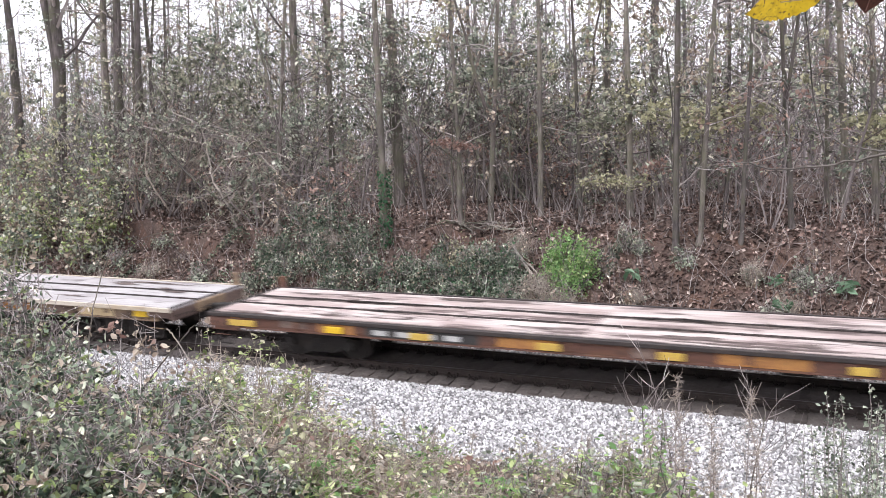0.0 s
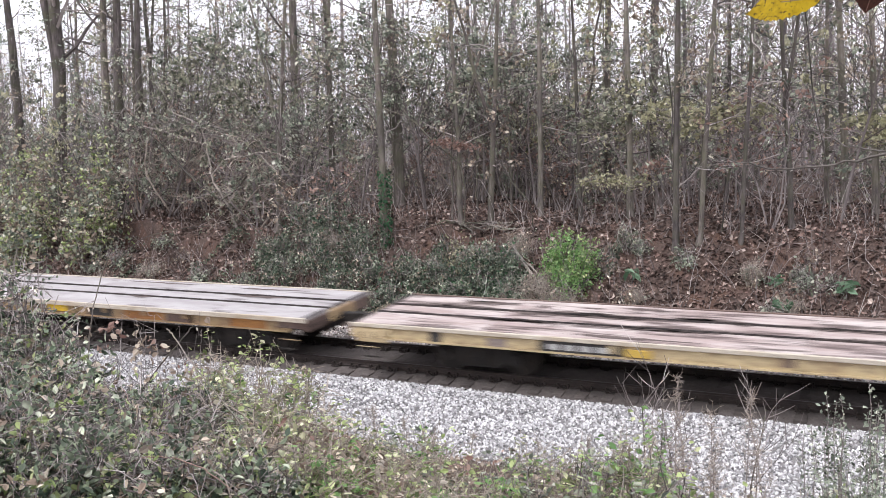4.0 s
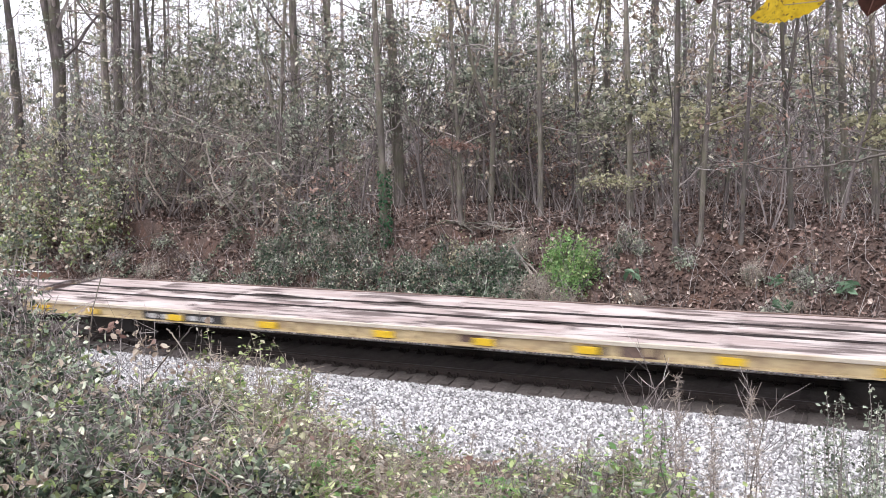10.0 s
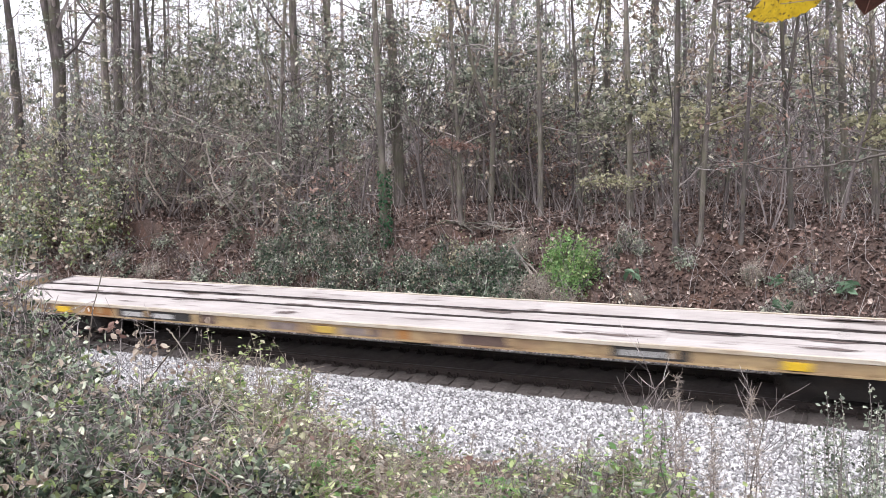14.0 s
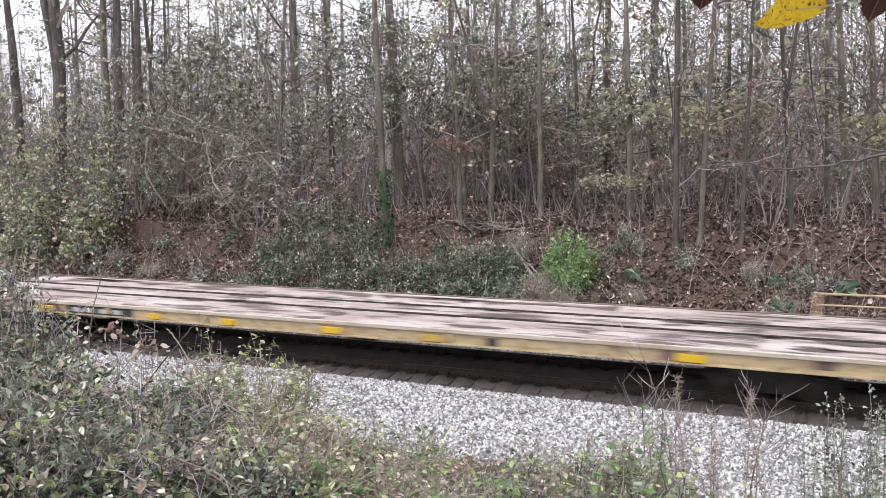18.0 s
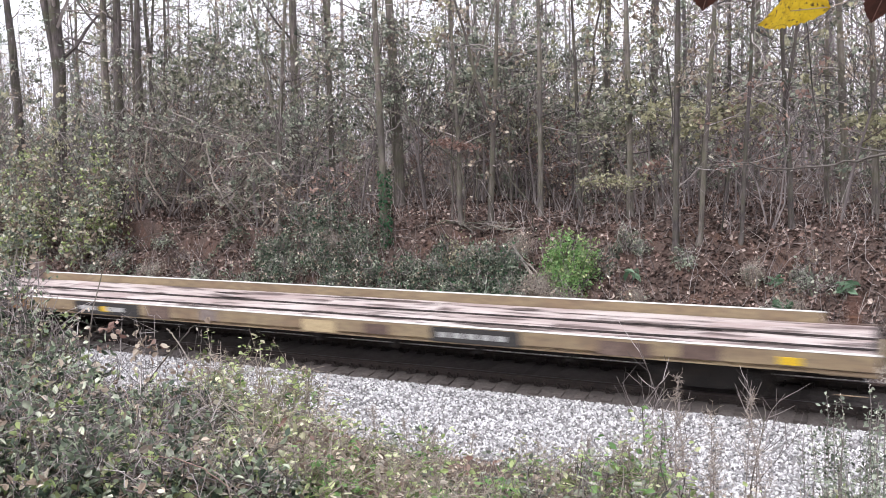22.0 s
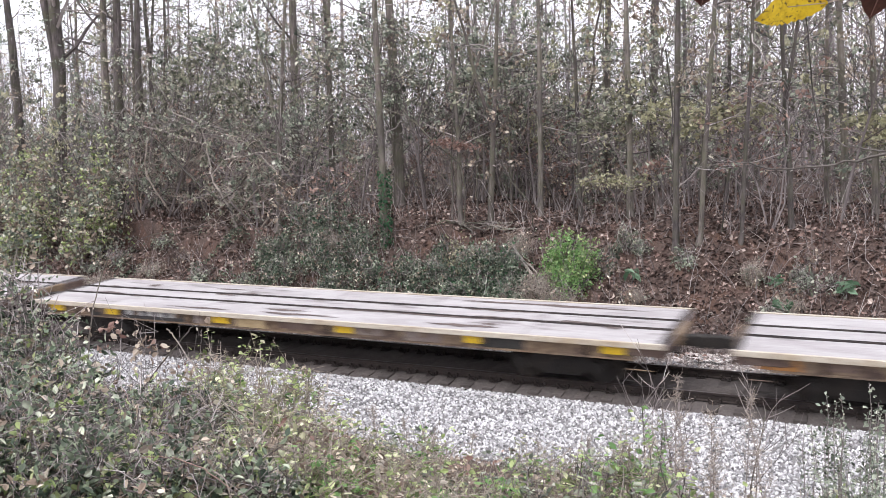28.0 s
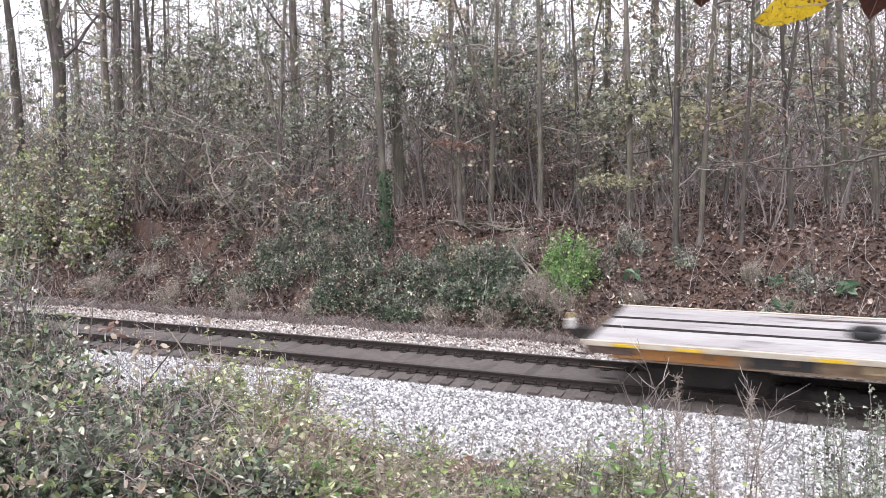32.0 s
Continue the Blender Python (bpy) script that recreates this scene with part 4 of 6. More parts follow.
D_, M_, P_ = M_BARK_DARK, M_BARK_MID, M_BARK_PALE
TREES = [(-32.72, 14.0, 0.62, -0.11, D_, 20, 0), (-25.85, 10.6, 0.84, -0.004, D_, 21, -0.16), (-40.41, 24, 0.34, 0.022, M_, 18, 0), (-23.49, 11.4, 0.46, 0.011, M_, 20, 0), (-23.08, 11.6, 0.56, 0.01, D_, 21, 0), (-23.57, 13.0, 0.24, 0.015, P_, 17, 0),
         (-22.12, 12.0, 0.42, 0.014, D_, 20, 0), (-24.39, 15.5, 0.32, -0.055, D_, 18, 0.12), (-31.33, 23, 0.34, 0.018, D_, 18, 0), (-14.41, 13.8, 0.5, 0.003, M_, 20, 0), (-15.13, 18, 0.38, -0.037, M_, 18, 0.1), (-6.59, 8.5, 0.3, -0.035, M_, 17, 0),
         (-8.62, 13.4, 0.5, -0.053, M_, 21, 0), (-4.24, 9.97, 0.22, -0.052, M_, 11, 0.25), (-3.31, 10.4, 0.24, 0.05, M_, 12, -0.22), (-1.73, 11.49, 0.22, -0.004, P_, 16, 0), (-2.21, 22, 0.42, -0.004, D_, 19, 0), (1.78, 10.99, 0.24, -0.031, P_, 18, 0),
         (0.38, 20, 0.44, 0.012, D_, 20, 0), (3.8, 8.36, 0.23, 0.0, D_, 19, 0), (4.45, 8.47, 0.18, 0.057, M_, 18, 0), (5.63, 8.86, 0.15, 0.033, D_, 15, 0), (4.33, 24, 0.32, -0.002, M_, 18, 0), (7.01, 10.16, 0.2, -0.074, D_, 13, 0.15),
         (8.32, 16.1, 0.34, -0.045, P_, 18, 0), (7.61, 17.3, 0.22, -0.002, M_, 16, 0), (-0.36, 12.0, 0.19, -0.038, D_, 11, 0.2), (-12.14, 9.43, 0.26, 0.073, M_, 12, -0.3), (4.33, 14.8, 0.18, 0.001, D_, 13, 0), (11.5, 12.0, 0.3, 0.01, M_, 17, 0),
         (9.29, 14.0, 0.26, -0.037, P_, 16, 0)]
NAMES = {id(D_): "tall dark-barked tree standing among dead leaves", id(M_): "grey-brown bare autumn tree on the bank", id(P_): "slender pale-barked tree, nearly bare"}
for k, (x, y, dm, ln, bk, ht, fk) in enumerate(TREES):
    tree(x, y, dm, ln, bk, ht, 100 + k, label=NAMES[id(bk)], fork=fk, leaf=(M_LEAF_OLIVE, M_LEAF_TAN, M_LEAF_YELLOW)[k % 3], low=5.0 if ht < 14 else 7.5)

# the ivy that climbs one trunk, and bare roots over the washed-out bank
rs = np.random.default_rng(21)
iv = rs.uniform(0, 1, 640)
ia = rs.uniform(0, 2 * np.pi, 640)
ivp = np.stack([-6.53 - 0.037 * iv * 2.6 + np.cos(ia) * 0.21 * rs.uniform(0.6, 1.3, 640), 8.5 + np.sin(ia) * 0.21, 2.0 + iv * 2.7 + rs.normal(size=640) * 0.05], 1)
ivy = tagged(new("ivy"), "glossy green ivy climbing a tree trunk", "ivy")
part("leaf_cover", leaves(ivp, 0.095, rs), M_IVY, ivy)
part("stem", tubes([(np.stack([-6.53 + 0.17 * np.cos(np.linspace(0, 5, 12)), 8.5 + 0.17 * np.sin(np.linspace(0, 5, 12)), np.linspace(1.9, 4.6, 12)], 1), 0.02, 0.01)], 5), M_BARK_MID, ivy)
for base, count in (((-4.15, 9.75, 2.82), 7), ((-2.95, 9.72, 2.80), 7)):
    roots = []
    for k in range(count):
        q = [np.array(base) + rs.normal(size=3) * np.array([0.10, 0.05, 0.02])]
        side = -1 if k % 3 == 0 else 1
        d = np.array([side * rs.uniform(0.5, 1.2), -rs.uniform(0.2, 0.7), -0.05])
        for j in range(8):
            d = d + rs.normal(size=3) * np.array([0.3, 0.25, 0.34])
            d[2] = np.clip(d[2], -0.5, 0.12)
            q.append(q[-1] + d / np.linalg.norm(d) * 0.2)
        q = np.array(q)
        q[:, 2] = np.maximum(q[:, 2], ground_z(q[:, 0], q[:, 1]) + 0.02)
        q[:, 2] = np.minimum(q[:, 2], 2.88)
        roots.append((q, rs.uniform(0.025, 0.05), 0.012))
    tagged(smooth(part("tree_root", tubes(roots, 6), M_BARK_PALE)), "bare tangled roots hanging over the eroded bank", "roots", "bare roots on the bank")

# the bare clay of the washed-out ledges
M_CLAY = worn_mat("red_clay", (0.15, 0.088, 0.068), (0.10, 0.062, 0.05), (0.06, 0.04, 0.034), 0.95, 0, 2.2, 0.5)
for xa, xb, yl, drop in LEDGES:
    ys = yl + np.array([-0.42, -0.3, -0.2, -0.12, -0.05, 0.03])
    tagged(part("clay_face", sheet(np.arange(xa + 0.4, xb - 0.3, 0.15), ys, lambda x, y: ground_z(x, y) + 0.025 + 0.02 * np.sin(x * 9 + y * 11)), M_CLAY), "bare reddish clay washed out under the bank's lip", "earth bank", kind="structure")


def open_sky(x, y):
    """True where the wood has a gap to the sky behind it."""
    a = (np.asarray(x, float) - 9.24) / (np.asarray(y, float) + 18.42)
    return ((a > -0.31) & (a < -0.205)) | ((a > -1.34) & (a < -1.18)) | ((a > -0.66) & (a < -0.615)) | ((a > -0.80) & (a < -0.77))


# ---- saplings and underwood ----
def sapling_proto(seed, height, stems, leaf, n_leaf, twig=None, size=0.125, kids=(7, 3, 2), spread=0.62):
    rs = np.random.default_rng(seed)
    th = tagged(new("sapling"), "", "sapling", "underwood saplings")
    lines, ends, mains = [], [], []
    for s in range(stems):
        a = rs.uniform(0, 2 * np.pi)
        l2, e2 = grow(rs, (0.12 * math.cos(a), 0.12 * math.sin(a), -0.1), (0.22 * math.cos(a), 0.22 * math.sin(a), 1), height * rs.uniform(0.75, 1.0), 0.016 + height * 0.0045, 3, kids, spread, 0.10, 0.15, 4)
        mains.append(l2[0])
        lines += l2[1:]
        ends.append(e2)
    wood = M_TWIG if twig is None else twig
    for q in mains:
        part("stem", tubes([q], 5), wood, th)
    tagged(part("twig_tangle", tubes([(q[0], max(q[1], 0.012), max(q[1] * 0.4, 0.006)) for q in lines], 3), wood, th), kind="stuff")
    if n_leaf:
        e = np.concatenate(ends)
        tagged(part("leaf_cover", leaves(clumped(e, int(n_leaf * 0.8), 6, 0.08, rs), size, rs, spread=0.6), leaf, th), kind="stuff")
    return th


PROTOS = [(sapling_proto(201, 6.5, 2, M_LEAF_OLIVE, 950), "thin sapling with a few olive leaves"), (sapling_proto(202, 8.5, 1, M_LEAF_TAN, 480, M_TWIG_DARK), "tall thin bare sapling with withered leaves"),
          (sapling_proto(203, 5.0, 3, M_LEAF_GREY, 1150), "many-stemmed sapling with grey-green leaves"), (sapling_proto(204, 7.5, 2, M_LEAF_OLIVE, 500, M_TWIG_DARK), "grey twiggy sapling with sparse leaves"),
          (sapling_proto(205, 4.0, 3, M_LEAF_RED, 420), "low twiggy sapling with russet leaves"), (sapling_proto(206, 9.0, 1, M_LEAF_GREY, 950, M_TWIG_DARK), "tall whippy sapling with thin foliage"),
          (sapling_proto(207, 5.5, 2, M_LEAF_YELLOW, 900), "sapling with pale yellow leaves"), (sapling_proto(208, 3.6, 4, None, 0, M_TWIG_PALE), "bushy bare sapling with pale dead twigs")]
rs = np.random.default_rng(31)
for k in range(165):
    if k < 8:
        o, lab = PROTOS[k]
    else:
        w = (0.20, 0.13, 0.16, 0.15, 0.05, 0.22, 0.02, 0.07)
        o, lab = PROTOS[int(rs.choice(8, p=w))]
    y = 9.6 + 26 * rs.uniform(0, 1) ** 1.5
    x = 9.2 - (y + 18.4) * (0.66 + 0.72 * rs.uniform(-1, 1))
    if x > 9.2 - (y + 18.4) * 0.45 and rs.uniform() < 0.22:
        x -= (y + 18.4) * 0.34
    if x > -8 and y < 14:
        y += 6
    if open_sky(x, y) and rs.uniform() < 0.7:
        x -= (y + 18.4) * 0.16
    m = Matrix.LocRotScale((x, y, float(ground_z(x, y))), Euler((0, 0, rs.uniform(0, 6.28))), (1, 1, 1))
    if k < 8:
        o.matrix_basis = m
    else:
        o = copy_thing(o, m)
    o["label"] = lab
for k, (x, y, pr) in enumerate([(3.1, 10.3, 1), (6.3, 10.0, 4), (8.2, 10.5, 1), (9.6, 11.2, 5), (-6.0, 10.4, 3), (-9.0, 10.4, 1)]):
    o = copy_thing(PROTOS[pr][0], Matrix.LocRotScale((x, y, float(ground_z(x, y))), Euler((0, 0, k * 2.3)), (1, 1, 1)))
    o["label"] = PROTOS[pr][1]
# the yellowing young trees over the bank
for k, (x, y, pr) in enumerate([(2.0, 11.6, 6), (3.4, 12.5, 6), (-22.4, 9.0, 6), (4.9, 12.8, 6), (11.6, 11.5, 6)]):
    o = copy_thing(PROTOS[pr][0], Matrix.LocRotScale((x, y, float(ground_z(x, y))), Euler((0, 0, k * 1.1)), (1, 1, 1)))
    o["label"] = "young tree with yellowing autumn leaves"

def spray_tree(label, x, y, sprays, mat, seed, wide=0.6, size=0.16, n=200):
    """A thin young tree that holds its last leaves in flat sprays."""
    rs = np.random.default_rng(seed)
    z0 = float(ground_z(x, y))
    th = tagged(new("young_tree"), label, "tree", "young trees on the bank")
    th.matrix_basis = Matrix.Translation((x, y, z0))
    top = max(p[2] for p in sprays) - z0
    t = np.linspace(0, 1, 8)[:, None]
    c = np.mean(np.array(sprays), axis=0) - np.array([x, y, z0])
    stem = t * np.array([c[0], c[1], top + 0.6]) + np.cumsum(rs.normal(size=(8, 3)) * 0.03, axis=0)
    part("stem", tubes([(stem, 0.045, 0.012)], 6), M_BARK_MID, th)
    for p in sprays:
        q = np.array(p) - np.array([x, y, z0])
        f = min(0.95, max(0.15, (q[2] - 0.5) / (top + 0.6)))
        a = np.array([np.interp(f, t[:, 0], stem[:, k]) for k in range(3)])
        limb = part("limb", tubes([(bent(np.stack([a, (a + q) / 2 + np.array([0, 0, 0.1]), q + (q - a) * 0.4]), seed), 0.016, 0.005)], 4), M_TWIG, th)
        pts = q + rs.normal(size=(n, 3)) * np.array([wide, wide * 0.7, wide * 0.3])
        tw = [(np.stack([a + (q - a) * rs.uniform(0.4, 1.2), w]), 0.005, 0.003) for w in pts[:26]]
        tagged(part("twig_tangle", tubes(tw, 3), M_TWIG, limb), kind="stuff")
        tagged(part("foliage", leaves(pts, size, rs, 0.5), mat, limb), kind="stuff")


spray_tree("young tree with a spray of red leaves", -4.6, 10.0, [(-4.85, 9.8, 5.72), (-4.4, 9.8, 5.6), (-4.06, 9.8, 5.5)], M_LEAF_RED, 88, 0.28, 0.12, 90)
spray_tree("young tree with dull green leaves", -8.8, 12.2, [(-9.12, 12.0, 8.95), (-8.35, 12.0, 7.54), (-8.9, 12.0, 8.2)], M_LEAF_GREY, 89, 0.5)
spray_tree("young tree with pale green leaves high up", -3.2, 12.2, [(-4.35, 12.0, 8.4), (-3.88, 12.0, 8.79), (-2.51, 12.0, 7.86)], M_LEAF_GREY, 90, 0.45)
spray_tree("young tree with dull green leaves", -19.3, 12.2, [(-19.41, 12.0, 9.15), (-20.13, 12.0, 8.42), (-17.6, 12.0, 10.4), (-19.04, 12.0, 9.89)], M_LEAF_OLIVE, 91, 0.5)
spray_tree("young tree with thin grey-green foliage high up", -8.6, 13.3, [(-8.88, 13.0, 10.43), (-7.57, 13.0, 9.3), (-10.24, 13.0, 11.02), (-7.98, 13.0, 8.29), (-11.11, 13.0, 9.91)], M_LEAF_GREY, 92, 0.6)
spray_tree("young tree with thin olive foliage high up", -9.6, 14.4, [(-9.3, 14.2, 11.0), (-8.4, 14.2, 10.2), (-10.6, 14.2, 10.4), (-9.0, 14.2, 9.0)], M_LEAF_OLIVE, 93, 0.6)
YTL = "young tree holding pale yellow-green leaves in sprays"
spray_tree(YTL, 1.5, 11.3, [(1.14, 11.2, 7.27), (0.6, 11.0, 6.21), (2.04, 11.5, 7.54), (1.64, 10.8, 6.64)], M_LEAF_OLIVE, 81)
spray_tree(YTL, 4.2, 10.2, [(3.1, 10.2, 6.43), (4.17, 9.8, 5.91), (5.24, 10.0, 6.4), (4.62, 10.2, 6.27)], M_LEAF_YELLOW, 82)
spray_tree("low young tree with a tier of yellow leaves", 1.6, 9.9, [(1.53, 9.8, 4.24), (2.24, 9.6, 4.14), (0.93, 9.9, 4.21)], M_LEAF_YELLOW, 83, 0.5, 0.11, 160)
spray_tree("young tree with dull green leaves high up", -5.0, 13.2, [(-5.04, 13.0, 8.56), (-5.4, 13.0, 9.8), (-4.81, 13.0, 7.22)], M_LEAF_GREY, 84)
spray_tree("young tree with dull green leaves", -15.5, 11.2, [(-16.25, 11.0, 7.99), (-15.6, 11.0, 8.56), (-15.02, 11.0, 7.57)], M_LEAF_OLIVE, 85)
spray_tree("young tree with a few russet leaves", 2.8, 10.2, [(2.98, 10.0, 4.78), (2.7, 10.0, 4.6)], M_LEAF_RED, 86, 0.3, 0.10, 90)
spray_tree(YTL, 9.3, 12.2, [(9.05, 12.0, 6.02), (9.38, 12.0, 5.48)], M_LEAF_YELLOW, 87, 0.45)

# ---- tangled thickets under the trees ----
THICKETS = []
for sd, ht, mt, nl, wood in ((221, 2.6, M_LEAF_TAN, 320, M_TWIG), (222, 3.4, M_LEAF_GREY, 520, M_TWIG), (223, 2.0, M_LEAF_OLIVE, 420, M_TWIG_PALE), (224, 3.0, M_LEAF_RED, 160, M_TWIG_DARK)):
    rs = np.random.default_rng(sd)
    th = tagged(new("thicket"), "tangled leafless undergrowth on the forest floor" if nl < 350 else "tangled undergrowth with small dull leaves", "undergrowth", "thickets of the wood")
    lines, ends = [], []
    for k in range(5):
        a = rs.uniform(0, 6.28)
        l2, e2 = grow(rs, (0.5 * math.cos(a), 0.5 * math.sin(a), -0.1), (0.7 * math.cos(a + 1), 0.7 * math.sin(a + 1), 1), ht * rs.uniform(0.6, 1.1), 0.016, 2, (6, 3), 0.75, 0.05, 0.28, 4)
        part("stem", tubes(l2[:1], 4), wood, th)
        lines += l2[1:]
        ends.append(e2)
    tagged(part("twig_tangle", tubes([(q[0], max(q[1], 0.014), 0.007) for q in lines], 3), wood, th), kind="stuff")
    e = np.concatenate(ends)
    tagged(part("leaf_cover", leaves(clumped(e, nl, 5, 0.09, rs), 0.15, rs, plain=True), mt, th), kind="stuff")
    THICKETS.append(th)
rs = np.random.default_rng(33)
for k in range(60):
    o = THICKETS[k % 4]
    y = 9.5 + 20 * rs.uniform(0, 1) ** 1.4
    x = 9.2 - (y + 18.4) * (0.66 + 0.72 * rs.uniform(-1, 1))
    if x > -7 and y < 15:
        y += 9
    m = Matrix.LocRotScale((x, y, float(ground_z(x, y))), Euler((0, 0, rs.uniform(0, 6.28))), (1, 1, 1))
    if k < 4:
        o.matrix_basis = m
    else:
        copy_thing(o, m)

# ---- the far wood ----
rs = np.random.default_rng(41)
lines = []
for k in range(430):
    y = 24 + 95 * rs.uniform(0, 1) ** 1.25
    x = 9.2 - (y + 18.4) * (0.67 + 0.76 * rs.uniform(-1, 1))
    if open_sky(x, y) and rs.uniform() < 0.6:
        continue
    z = float(ground_z(x, y))
    ht = rs.uniform(9, 20)
    r = rs.uniform(0.05, 0.19)
    ln = rs.normal(size=2) * 0.035
    q = np.stack([x + ln[0] * np.linspace(0, ht, 6) + rs.normal(size=6) * 0.06, y + ln[1] * np.linspace(0, ht, 6), z + np.linspace(-0.2, ht, 6)], 1)
    lines.append((q, r, r * 0.3))
    for j in range(16):
        f = rs.uniform(0.08, 1)
        p = q[0] + (q[-1] - q[0]) * f
        a, up = rs.uniform(0, 6.28), rs.uniform(0.1, 1.2)
        d = np.array([math.cos(a), math.sin(a), up])
        b = ht * rs.uniform(0.08, 0.2)
        e = np.stack([p, p + d * b * 0.5 + rs.normal(size=3) * 0.1, p + d * b + rs.normal(size=3) * 0.3])
        lines.append((e, 0.03, 0.012))
        for i in range(2):
            lines.append((np.stack([e[1], e[1] + (d + rs.normal(size=3) * 0.7) * b * 0.5]), 0.016, 0.008))
tagged(part("far_wood", tubes(lines, 4), M_HAZY_WOOD), "distant bare grey trunks of the wood", "woods", kind="stuff")
n, per = 2900, 24
y = 14 + 75 * rs.uniform(0, 1, n) ** 1.3
x = 9.2 - (y + 18.4) * (0.67 + 0.76 * rs.uniform(-1, 1, n))
c = np.stack([x, y, ground_z(x, y) + rs.uniform(0, 1, n) ** 0.8 * 15], 1)
thin = open_sky(x, y) & (c[:, 2] - ground_z(x, y) > 4.0) & (rs.uniform(0, 1, n) < 0.6)
c[thin, 2] = ground_z(x[thin], y[thin]) + rs.uniform(0.3, 3.5, thin.sum())
pts = (c[:, None] + rs.normal(size=(n, per, 3)) * np.array([0.34, 0.34, 0.26])).reshape(-1, 3)
cut = n * per // 3
FOL = "thin scattered foliage deep in the wood"
for nm, a, b, mt in (("far_foliage", 0, cut, M_LEAF_OLIVE), ("far_foliage", cut, 2 * cut, M_LEAF_GREY), ("far_foliage", 2 * cut, n * per, M_LEAF_TAN)):
    tagged(part(nm, leaves(pts[a:b], 0.18, rs, spread=0.6, plain=True), mt), FOL, "foliage", kind="stuff")
n = 2300
y = 17 + 57 * rs.uniform(0, 1, n) ** 1.3
x = 9.2 - (y + 18.4) * (0.67 + 0.76 * rs.uniform(-1, 1, n))
bl = []
for a, b in zip(x, y):
    p = np.array([a, b, float(ground_z(a, b))])
    d = np.array([rs.normal() * 0.6, rs.normal() * 0.6, 1.0]) * rs.uniform(0.6, 2.4)
    m = p + d * 0.5 + rs.normal(size=3) * 0.2
    bl.append((np.stack([p, m, p + d + rs.normal(size=3) * 0.25]), 0.016, 0.005))
    for j in range(3):
        e = rs.normal(size=3) * 0.5 + np.array([0, 0, 0.35])
        q = p + (m - p) * rs.uniform(0.5, 1.6)
        bl.append((np.stack([q, q + e * 0.5 + rs.normal(size=3) * 0.08, q + e]), 0.009, 0.004))
for k in range(2600):
    b = rs.uniform(38, 125)
    a = 9.2 - (b + 18.4) * (0.67 + 0.76 * rs.uniform(-1, 1))
    p = np.array([a, b, float(ground_z(a, b))])
    d = np.array([rs.normal() * 0.25, rs.normal() * 0.25, 1.0]) * rs.uniform(2, 8)
    bl.append((np.stack([p, p + d * 0.5 + rs.normal(size=3) * 0.2, p + d + rs.normal(size=3) * 0.5]), 0.045, 0.015))
tagged(part("brushwood", tubes(bl, 3), M_HAZY_WOOD), "dense grey brushwood between the trunks", "brushwood", kind="stuff")

# ---- dead leaves on the bank and the near slope ----
def litter(name, n, xa, xb, ya, yb, size, seed, mat, label, power=1.0, lift=0.03, zf=ground_z):
    rs = np.random.default_rng(seed)
    x, y = rs.uniform(xa, xb, n), ya + (yb - ya) * rs.uniform(0, 1, n) ** power
    V, F = leaves(np.stack([x, y, zf(x, y) + rs.uniform(0.0, lift * 2, n)], 1), size, rs, 0.55, 0, 0.8, plain=True)
    return tagged(part(name, (V, F), mat), label, "leaf litter", kind="stuff")


litter("leaf_litter", 90000, -34, 17, 5.3, 17, 0.125, 51, M_LITTER, "brown fallen leaves covering the bank", 1.3, 0.045)
litter("leaf_litter", 3200, -34, 14, 5.6, 2.6, 0.09, 56, M_LITTER, "dead leaves blown onto the ballast", 1.6, 0.04, ballast_z)
litter("leaf_litter", 14000, -45, 22, 15, 34, 0.15, 52, M_LITTER, "brown fallen leaves on the forest floor")
litter("leaf_litter", 15000, -6, 13, -4.3, -11.5, 0.075, 53, M_LEAF_TAN, "withered leaves and grass on the near slope", 0.9, 0.10)
litter("ground_cover", 6000, -4, 13, -4.9, -12.0, 0.085, 54, M_LEAF_LIGHT, "low green weeds on the near slope", 0.8, 0.14)


rs = np.random.default_rng(57)
n = 34000
x, y = rs.uniform(-20, 2.2, n), rs.uniform(5.5, 8.9, n)
keep = np.clip((x + 12.5) / 2, -0.9, 0) + np.sin(x * 1.1 + 2 * np.sin(y * 1.3)) + np.sin(x * 2.7 - y * 2.1) * 0.6 + rs.normal(size=n) * 0.35 > 0.5
x, y = x[keep], y[keep]
hz = rs.uniform(0.03, 0.34, len(x))
half = len(x) * 3 // 4
pt = np.stack([x, y, ground_z(x, y) + hz], 1)
for q, mt in ((pt[:half], M_LEAF_DARK), (pt[half:], M_LEAF_OLIVE)):
    tagged(part("ground_ivy", leaves(q, 0.10, rs, 0.35, plain=True), mt), "dull green creeper spreading over the bank", "creeper", kind="stuff")
rs = np.random.default_rng(55)
tl = []
for k in range(5200):
    x, y = rs.uniform(-33, 16), 5.4 + 8.5 * rs.uniform(0, 1) ** 1.2
    p = np.array([x, y, float(ground_z(x, y))])
    up = rs.uniform(0, 1) < 0.55
    d = (np.array([rs.normal() * 0.35, rs.normal() * 0.2 - 0.15, 1.0]) * rs.uniform(0.25, 1.3)) if up else np.array([rs.normal() * 0.5, rs.normal() * 0.3, rs.uniform(0.0, 0.3)]) * rs.uniform(0.4, 1.2)
    tl.append((np.stack([p, p + d * 0.5 + rs.normal(size=3) * 0.07, p + d + rs.normal(size=3) * 0.1]), 0.009, 0.004))
gr = []
